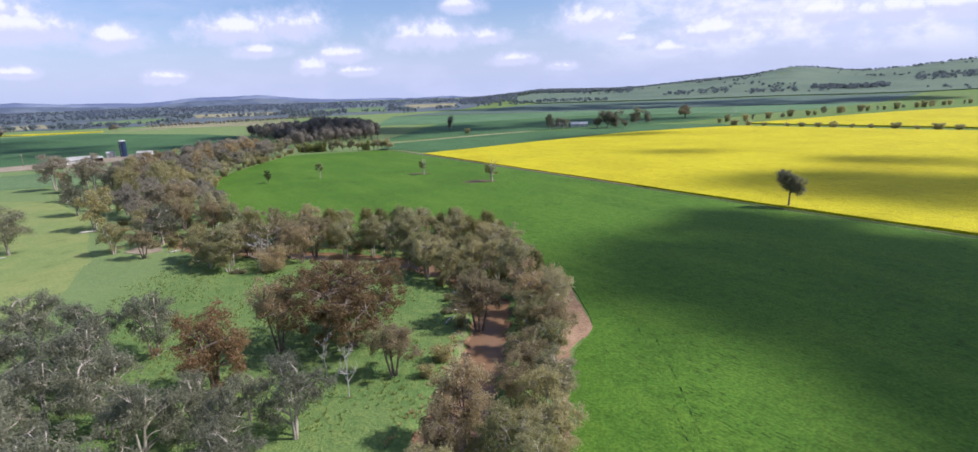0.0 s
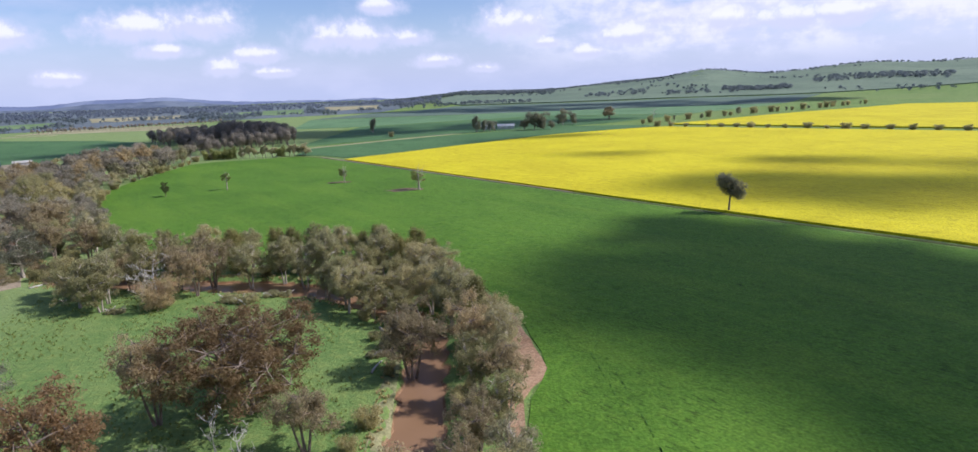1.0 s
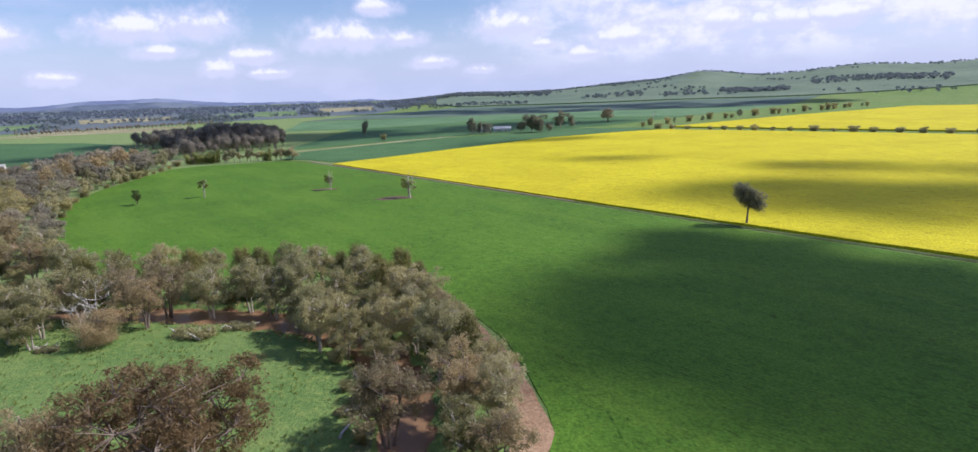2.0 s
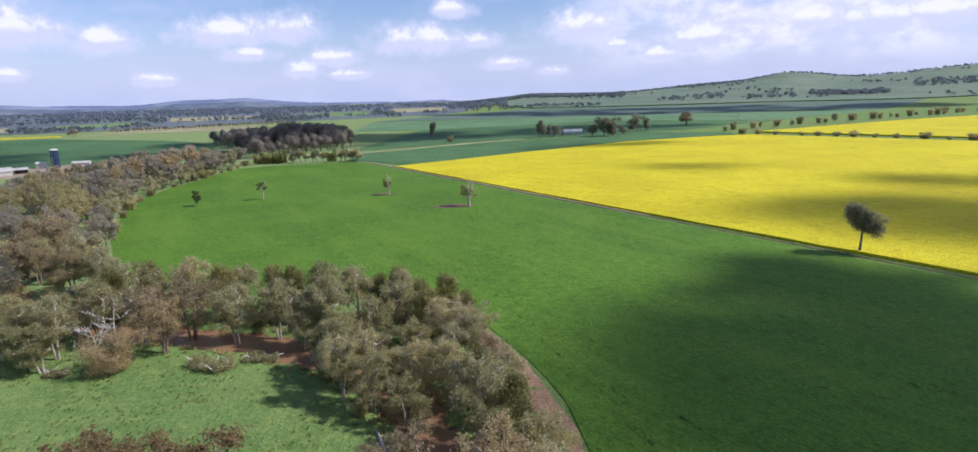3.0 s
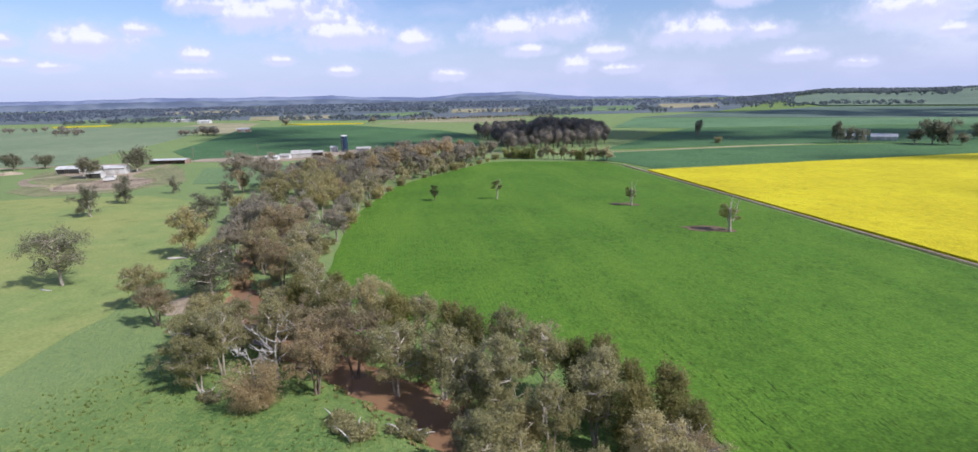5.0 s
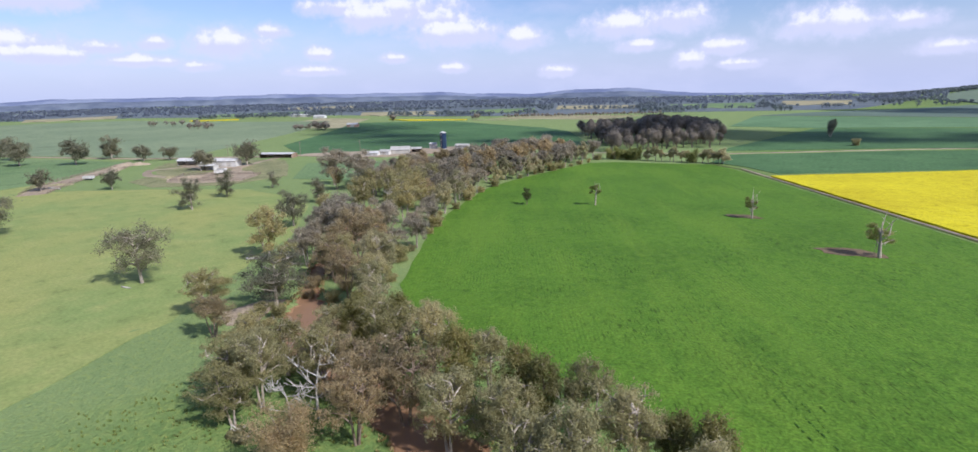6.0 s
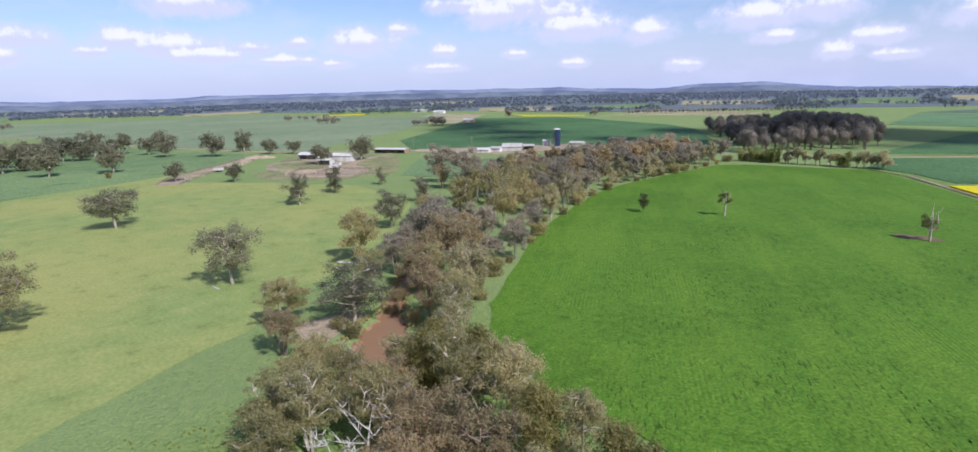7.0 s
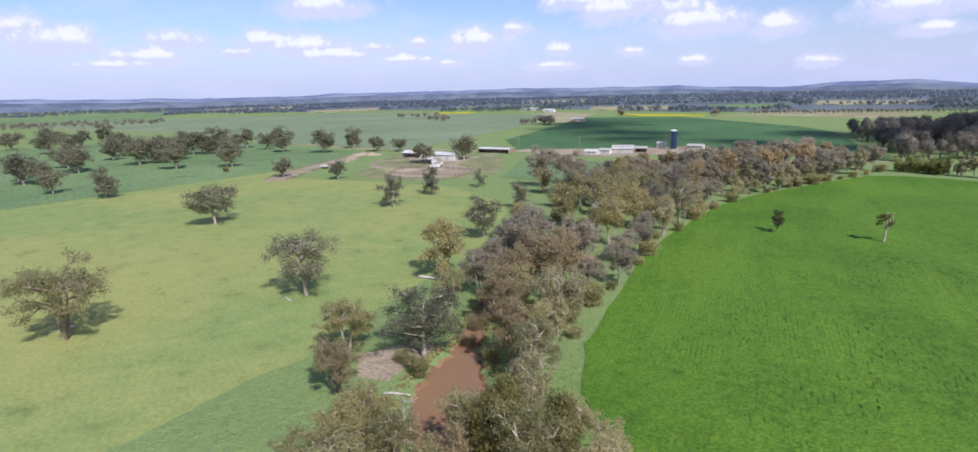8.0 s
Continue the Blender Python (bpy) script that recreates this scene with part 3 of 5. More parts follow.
sheet("creek_margin", [(-11, 62), (-9, 75), (-8, 92), (-6, 106), (-9, 118), (-6.5, 118), (-4.5, 106), (-5.5, 92), (-6, 78), (-8, 62)], 1.5, 0.03, M["dry_margin"],
      "dry pale grass margin of the creek", "creek margin", rough=0.1)
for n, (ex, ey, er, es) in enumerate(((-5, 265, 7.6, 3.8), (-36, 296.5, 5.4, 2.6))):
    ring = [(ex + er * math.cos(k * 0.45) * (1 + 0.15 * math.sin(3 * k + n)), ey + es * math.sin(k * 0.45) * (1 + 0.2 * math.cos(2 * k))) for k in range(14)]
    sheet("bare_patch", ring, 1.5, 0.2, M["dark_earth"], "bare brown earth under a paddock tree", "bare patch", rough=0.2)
ribbon("headland", [(-78, 426), (-61, 411), (-44.5, 387.6), (94.5, 185.4), (125, 142.8), (260, -59)], 1.5, 0.10, M["headland"], "dark rank grass strip between crops", "headland")
ribbon("farm_track", [(-60, 413), (-43.6, 388.2), (-20, 353.8), (60, 237.2)], 0.9, 0.2, M["dirt"], "narrow dirt track beside the canola", "track")
ribbon("farm_track", [(-180, 452), (-82, 479), (6, 537), (110, 596), (200, 640)], 3.2, 0.16, M["dirt"], "pale dirt farm track", "track")
ribbon("farm_track", [(-262, 440), (-346, 368), (-440, 308), (-560, 276), (-880, 230), (-1500, -10)], 5.0, 0.3, M["dirt"], "pale dirt farm road", "track")

# wheel tracks pressed into the crop: broken runs of flattened stalks
def eased(points, n=10):
    """A smooth line through points."""
    p = [Vector(q) for q in [points[0]] + points + [points[-1]]]
    out = []
    for a, b, c, d in zip(p, p[1:], p[2:], p[3:]):
        for k in range(n):
            t = k / n
            out.append(0.5 * (2 * b + (c - a) * t + (2 * a - 5 * b + 4 * c - d) * t * t + (3 * b - a - 3 * c + d) * t ** 3))
    return out + [p[-1]]


def wheel_track(points, seed, keep, breadth=0.15):
    rng = random.Random(seed)
    run = eased(points)
    verts, faces = [], []
    for side in (-0.95, 0.95):
        for a, b in zip(run, run[1:]):
            ln = (b - a).length
            u = (b - a) / ln
            v = Vector((-u.y, u.x))
            q = 0.0
            while q < ln:
                step = rng.uniform(0.5, 1.5)
                if rng.random() < keep:
                    o, w = len(verts), breadth * rng.uniform(0.5, 1.3)
                    for f, g in ((0.0, 0.0), (0.3, 0.5), (0.75, 0.4), (1.0, 0.0), (0.7, -0.5), (0.25, -0.4)):
                        at = a + u * (q + f * step) + v * (side + g * w + rng.uniform(-0.06, 0.06))
                        verts.append((at.x, at.y, spot(at.x, at.y) + 0.215))
                    faces.append(tuple(range(o + 5, o - 1, -1)))
                q += step * rng.uniform(0.9, 1.3)
    tagged(new("wheel_track", mesh_of("wheel_track", verts, faces, M["trodden"])), "broken wheel track of flattened stalks in the crop", "wheel track", kind="structure")


wheel_track([(22, 40), (23.5, 64), (25, 80), (26, 103), (24.5, 118), (20, 131), (11, 154), (-6.3, 178), (-24.7, 208), (-52, 251), (-79.7, 295)], 1, 0.45)
wheel_track([(34, 112), (28, 124), (17, 147), (2, 171), (-18, 202)], 2, 0.4)
wheel_track([(14, 207), (-8.5, 254), (-34, 296)], 3, 0.4)
wheel_track([(30, 219), (17, 240), (2, 262), (-18, 294)], 4, 0.3)
wheel_track([(-46, 200), (-61, 227), (-75, 252)], 5, 0.35)
wheel_track([(-61, 203), (-75, 227), (-92, 252)], 6, 0.35)

# ---- creek water ----
wv, wf = [], []
for k, ((x, y), w) in enumerate(zip(CREEK, BREADTH)):
    a, b = CREEK[max(0, k - 1)], CREEK[min(len(CREEK) - 1, k + 1)]
    ux, uy = b[0] - a[0], b[1] - a[1]
    n = math.hypot(ux, uy)
    for s in (-1.25, 0, 1.25):
        wv.append((x - s * w * uy / n, y + s * w * ux / n, -0.95))
    if k:
        o = 3 * k
        wf += [(o - 3, o - 2, o + 1, o), (o - 2, o - 1, o + 2, o + 1)]
tagged(new("water", mesh_of("water", wv, wf, M["water"])), "muddy brown creek water", "water", kind="structure")

# ---- far ridges ----
RIDGE_AT = [-110, -95, -87, -80, -73, -69, -61, -53, -44, -38.6, -33, -29, -26.3, -24, -21, -18, -15, -8, -3, 0, 6]
RIDGE_UP = [0.5, 0.45, 0.25, 0.12, 0.1, 0.22, 0.18, 0.2, 0.06, 0.05, -0.25, -0.3, -0.02, -0.08, 0.05, -0.35, -0.6, -0.75, -0.75, -0.95, -0.6]
for n, (r, cut, name) in enumerate(((4750, 0.0, "backdrop_range"), (4350, -0.28, "backdrop_foothills"))):
    verts, faces = [], []
    for k in range(240):
        a = -112 + 122 * k / 239
        e = np.interp(a, RIDGE_AT, RIDGE_UP) + cut + 0.09 * noise.noise(Vector((a * 0.35, n * 7.0, 0))) + 0.06 * noise.noise(Vector((a * 1.7, n * 3.0, 4)))
        for depth, up in ((r - 300, -1.9), (r - 130, e - 0.45), (r, e), (r + 100, e - 0.3)):
            z = 41.5 + depth * math.tan(radians(up))
            verts.append((HOME[0] + depth * math.sin(radians(a)), HOME[1] + depth * math.cos(radians(a)), z))
        if k:
            o = 4 * k
            faces += [(o + j, o - 4 + j, o - 3 + j, o + 1 + j) for j in range(3)]
    tagged(new(name, mesh_of(name, verts, faces, M["foothill" if n else "ridge"], True)), "distant timbered range on the horizon, tinted blue for haze", "hills", kind="structure")


# ---- passing clouds whose shade lies on the fields ----
def cloud(outline, puffs, size, seed, thick=25.0, high=700.0, material="cloud"):
    """A cumulus whose shade fills the outline on the ground."""
    rng = random.Random(seed)
    k = high / SUN_WAY.z
    bm = bmesh.new()
    xs, ys = [p[0] for p in outline], [p[1] for p in outline]
    made = 0
    while made < puffs:
        x, y = rng.uniform(min(xs), max(xs)), rng.uniform(min(ys), max(ys))
        hit = False
        for (ax, ay), (bx, by) in zip(outline, outline[1:] + outline[:1]):
            if (ay > y) != (by > y) and x < (bx - ax) * (y - ay) / (by - ay) + ax:
                hit = not hit
        if not hit:
            continue
        made += 1
        s = size * rng.uniform(0.6, 1.3)
        grow = Matrix.Translation((x + SUN_WAY.x * k, y + SUN_WAY.y * k, high + rng.uniform(0, thick))) @ Matrix.Diagonal((s * rng.uniform(1, 1.4), s * rng.uniform(0.9, 1.3), s * 0.6, 1))
        bmesh.ops.create_icosphere(bm, subdivisions=1, radius=1.0, matrix=grow)
    for v in bm.verts:
        v.co += noise.noise_vector(v.co * 0.06) * 0.3 * size
    me = bpy.data.meshes.new("cloud")
    bm.to_mesh(me)
    bm.free()
    me.materials.append(M[material])
    tagged(new("backdrop_cloud", me), "white cumulus cloud drifting high above the fields", "cloud", "passing clouds", "structure")


def oval(x, y, rx, ry, turn):
    c, s = math.cos(radians(turn)), math.sin(radians(turn))
    return [(x + rx * math.cos(a) * c - ry * math.sin(a) * s, y + rx * math.cos(a) * s + ry * math.sin(a) * c) for a in [k * math.tau / 20 for k in range(20)]]


cloud([(90, 186), (82, 178), (72, 166), (63, 152), (56, 140), (52, 126), (55, 110), (62, 94), (70, 74), (72, -60), (240, -60), (196, 22), (122, 136), (100, 170)], 1300, 6.0, 1, high=900.0)
cloud([(64, 162), (46, 150), (34, 134), (32, 112), (42, 98), (58, 84), (70, 110)], 90, 6.0, 2, high=1300.0, material="thin_cloud")
cloud(oval(172, 208, 66, 38, -30), 120, 9.0, 12, high=1800.0, material="thin_cloud")
cloud(oval(235, 266, 70, 24, -30), 34, 9.0, 13, high=1800.0, material="thin_cloud")
cloud(oval(110, 350, 36, 12, -10), 18, 7.0, 14, high=1800.0, material="thin_cloud")
cloud(oval(112, 478, 60, 14, 8), 36, 8.0, 15, high=1800.0, material="thin_cloud")
cloud(oval(330, 190, 110, 80, 10), 110, 12.0, 3, high=2300.0)
cloud(oval(-170, 590, 130, 95, 40), 60, 18.0, 4, high=2000.0)
cloud(oval(60, 640, 190, 60, 10), 60, 16.0, 5, high=2000.0)
cloud(oval(330, 1060, 420, 120, -20), 90, 28.0, 6, high=2000.0)
cloud(oval(-430, 545, 170, 60, -40), 50, 15.0, 7, high=2400.0)


# ---- trees ----
def part(name, me, parent, label=""):
    ob = new(name, me)
    ob.parent = parent
    return tagged(ob, label) if label else ob


def tube(verts, faces, pts, radii, sides=6):
    """A tapered limb along points."""
    o = len(verts)
    for k, (p, r) in enumerate(zip(pts, radii)):
        a, b = Vector(pts[max(0, k - 1)]), Vector(pts[min(len(pts) - 1, k + 1)])
        q = (b - a).to_track_quat("Z", "X")
        for j in range(sides):
            w = math.tau * j / sides
            verts.append(Vector(p) + q @ Vector((r * math.cos(w), r * math.sin(w), 0)))
        if k:
            for j in range(sides):
                i0, i1 = o + (k - 1) * sides + j, o + (k - 1) * sides + (j + 1) % sides
                faces.append((i0, i1, i1 + sides, i0 + sides))
    faces.append(tuple(o + (len(pts) - 1) * sides + j for j in range(sides)))


def bend(a, b, c, n):
    a, b, c = Vector(a), Vector(b), Vector(c)
    return [a * (1 - k) ** 2 + b * 2 * k * (1 - k) + c * k * k for k in [i / n for i in range(n + 1)]]


def leaf_faces(rs, centre, radius, count, size, flat=0.75, droop=0.4):
    """Leaf sprays round a twig end: thick inside, thinning outwards."""
    d = rs.normal(size=(count, 3))
    d /= np.linalg.norm(d, axis=1)[:, None] + 1e-6
    pos = np.array(centre) + d * (radius * np.clip(np.abs(rs.normal(0.62, 0.30, (count, 1))), 0, 1.45)) * np.array([1, 1, flat])
    face = d + rs.normal(size=(count, 3)) * 0.6 + np.array([0, 0, 0.2])
    u = rs.normal(size=(count, 3))
    u[:, 2] -= droop
    u -= face * np.sum(u * face, axis=1)[:, None] / np.sum(face * face, axis=1)[:, None]
    u /= np.linalg.norm(u, axis=1)[:, None] + 1e-6
    v = np.cross(face, u)
    v /= np.linalg.norm(v, axis=1)[:, None] + 1e-6
    s = size * rs.uniform(0.6, 1.4, (count, 1))
    u, v = u * s * 0.7, v * s * 0.42
    return np.stack([pos - u + v * 0.3, pos + v, pos + u - v * 0.6], 1)


def gum(seed, low, spread, stems, tips, leaves_each, clump, leaf, leaf_mat, bark, bare=0, top=0.97, droop=0.5, flat=0.85, lobes=None):
    """A gum tree ten metres tall before scaling: leaning stems, limbs to separate heads of foliage, and twigs that carry leaf clumps round each head."""
    rng, rs = random.Random(seed), np.random.RandomState(seed)
    H = 10.0
    verts, faces, quads, nodes = [], [], [], []
    mid_z, half_z, wide = H * (low + top) / 2, H * (top - low) / 2, H * spread
    off = Vector((rng.uniform(-9, 9), rng.uniform(-9, 9), rng.uniform(-9, 9)))

    def inside_point(shell):
        d = Vector((rng.gauss(0, 1), rng.gauss(0, 1), rng.gauss(0.2, 1))).normalized()
        k = shell * (0.86 + 0.5 * noise.noise(d * 1.7 + off))
        return Vector((d.x * wide * k, d.y * wide * k, mid_z + d.z * half_z * k))

    def limb(a, b, r, sag, n=5):
        line = bend(a, a + (b - a) * 0.5 + Vector((rng.uniform(-0.4, 0.4), rng.uniform(-0.4, 0.4), sag)), b, n)
        tube(verts, faces, line, [r * (1 - 0.8 * k / n) for k in range(n + 1)], 6 if r > 0.12 else 5)
        nodes.extend((p, r * (1 - 0.8 * k / n)) for k, p in enumerate(line) if p.z > H * 0.14)
        return line

    trunks = []
    for s in range(stems):
        w = math.tau * (s + rng.random() * 0.6) / stems
        lean = wide * rng.uniform(0.15, 0.5) if stems > 1 else wide * 0.12
        head = Vector((math.cos(w) * lean, math.sin(w) * lean, H * rng.uniform(0.66, 0.84)))
        foot = Vector((math.cos(w) * 0.16, math.sin(w) * 0.16, -0.6)) if stems > 1 else Vector((0, 0, -0.6))
        trunks.append(limb(foot, head, 0.30 if stems == 1 else 0.22, rng.uniform(-0.8, 0.2), 7))
    heads = [(Vector(p), r) for p, r in lobes] if lobes else []
    count = max(8, tips // 5)
    if not lobes:
        heads.append((Vector((0, 0, mid_z + 0.1 * half_z)), 0.55 * wide))
    for _ in range(0 if lobes else count * 8):
        if len(heads) >= count:
            break
        p = inside_point(rng.uniform(0.55, 0.92))
        if all((p - q).length > 0.34 * wide for q, _ in heads):
            heads.append((p, wide * rng.uniform(0.36, 0.54)))
    for p, r in heads:
        node = min((q for line in trunks for q in line[1:]), key=lambda q: (q - p).length + 1.6 * max(0.0, q.z + 0.8 - p.z))
        limb(node, p, rng.uniform(0.10, 0.15), rng.uniform(0.0, 0.5))
    per = max(3, round(tips / len(heads)))
    for h, r in heads:
        for _ in range(per):
            d = Vector((rng.gauss(0, 1), rng.gauss(0, 1), rng.gauss(0.3, 0.9))).normalized() * (r * rng.uniform(0.45, 1.0))
            p = h + Vector((d.x, d.y, d.z * 0.8))
            p.z = max(p.z, H * low * 0.8 + 0.3)
            tube(verts, faces, bend(h, h + (p - h) * 0.5 + Vector((0, 0, 0.15)), p, 2), [0.05, 0.035, 0.012], 4)
            k = rng.uniform(0.65, 1.3)
            quads.append(leaf_faces(rs, p, clump * k, int(leaves_each * k * k), leaf, flat, droop))
    for _ in range(bare):
        a, b = rng.choice(nodes)[0], inside_point(1.1)
        tube(verts, faces, bend(a, a + (b - a) * 0.5 + Vector((0, 0, 0.3)), b, 4), [0.09, 0.07, 0.055, 0.035, 0.012], 4)
        c = a + (b - a) * 0.6
        tube(verts, faces, [c, c + Vector((rng.uniform(-1, 1), rng.uniform(-1, 1), 0.9))], [0.04, 0.012], 4)
    return mesh_of("trunk", verts, faces, M[bark], True), loose_mesh("crown", np.concatenate(quads), M[leaf_mat])


def feathery(seed, leaf_mat, base=0.04, radius=0.26, count=2600, leaf=0.5):
    """A she-oak: a dense ragged column clothed almost to the ground."""
    rng, rs = random.Random(seed), np.random.RandomState(seed)
    H, verts, faces, quads = 10.0, [], [], []
    tube(verts, faces, bend((0, 0, -0.5), (0.1, 0.1, 5), (0, 0, 9.4), 5), [0.24, 0.2, 0.15, 0.11, 0.06, 0.02], 6)
    n = 34
    for i in range(n):
        k = (i + 0.5) / n
        z = H * (base + (0.97 - base) * k)
        w = i * 2.4 + rng.uniform(-0.5, 0.5)
        swell = (math.sin(math.pi * (0.12 + 0.80 * k))) ** 0.7
        reach = H * radius * swell * rng.uniform(0.55, 1.05)
        tip = Vector((math.cos(w) * reach, math.sin(w) * reach, z))
        tube(verts, faces, [Vector((0, 0, z - reach * 0.35)), tip], [0.07, 0.02], 4)
        quads.append(leaf_faces(rs, tip * 0.8 + Vector((0, 0, z * 0.2)), H * (0.075 + 0.07 * swell), count // n, leaf, 1.25, -0.6))
    return mesh_of("trunk", verts, faces, M["brown_bark"], True), loose_mesh("crown", np.concatenate(quads), M[leaf_mat])


def bushy(seed, leaf_mat, count=1800, leaf=0.85, stems=6):
    """A low shrub of several stems, ten units tall before scaling."""
    rng, rs = random.Random(seed), np.random.RandomState(seed)
    verts, faces, quads = [], [], []
    for i in range(stems):
        w = math.tau * (i + rng.random()) / stems
        tip = Vector((math.cos(w) * rng.uniform(1.5, 4.4), math.sin(w) * rng.uniform(1.5, 4.4), rng.uniform(4.5, 8.2)))
        tube(verts, faces, bend((0, 0, -0.4), (tip.x * 0.3, tip.y * 0.3, tip.z * 0.6), tip, 3), [0.22, 0.16, 0.1, 0.04], 4)
        quads.append(leaf_faces(rs, tip, rng.uniform(2.0, 2.8), count // (2 * stems), leaf, 0.8, 0.2))
        quads.append(leaf_faces(rs, tip * 0.62, rng.uniform(2.0, 2.9), count // (2 * stems), leaf, 0.85, 0.2))
        quads.append(leaf_faces(rs, (tip.x * 0.75, tip.y * 0.75, rng.uniform(1.4, 2.4)), rng.uniform(1.6, 2.2), count // (3 * stems), leaf, 0.8, 0.2))
    return mesh_of("trunk", verts, faces, M["brown_bark"], True), loose_mesh("crown", np.concatenate(quads), M[leaf_mat])


def snag(seed, limbs=11, bark="dead_wood"):
    """A dead tree: bleached bole and bare forking limbs."""
    rng = random.Random(seed)
    verts, faces = [], []
    top = Vector((rng.uniform(-1.2, 1.2), rng.uniform(-1.2, 1.2), 9.6))
    stem = bend((0, 0, -0.5), (rng.uniform(-1, 1), rng.uniform(-1, 1), 5), top, 6)
    tube(verts, faces, stem, [0.26, 0.21, 0.17, 0.13, 0.09, 0.06, 0.02], 6)
    for i in range(limbs):
        s = stem[rng.choice((1, 2, 3, 3, 4, 5))]
        w, ln = rng.uniform(0, math.tau), rng.uniform(2.0, 4.2)
        end = s + Vector((math.cos(w) * ln, math.sin(w) * ln, rng.uniform(0.4, 3.2)))
        limb = bend(s, s + (end - s) * 0.5 + Vector((0, 0, -0.3)), end, 4)
        tube(verts, faces, limb, [0.10, 0.08, 0.06, 0.04, 0.015], 5)
        for _ in range(5):
            b = limb[rng.choice((2, 3, 4))]
            tip = b + Vector((rng.uniform(-1.2, 1.2), rng.uniform(-1.2, 1.2), rng.uniform(0.2, 1.6)))
            tube(verts, faces, [b, (b + tip) / 2 + Vector((0, 0, 0.15)), tip], [0.06, 0.04, 0.012], 4)
    return mesh_of("trunk", verts, faces, M[bark], True), None




def gums(seeds, low, spread, stems, leaf_mat, bark, clump=0.95, **more):
    """Makers of one kind's trees: fine leaves for those close to the camera's way, coarser ones for those far from it."""
    near = [lambda s=s: gum(s, low, spread, stems, 92, 128, clump * 0.86, 0.205, leaf_mat, bark, **more) for s in seeds]
    far = [lambda s=s: gum(s, low, spread, stems, 72, 88, clump * 0.95, 0.29, leaf_mat, bark, **more) for s in seeds]
    remote = [lambda s=s: gum(s, low, spread, stems, 54, 44, clump * 1.2, 0.6, leaf_mat, bark, **more) for s in seeds]
    return [near, far, remote]


def both(makers):
    return [makers, makers, makers]


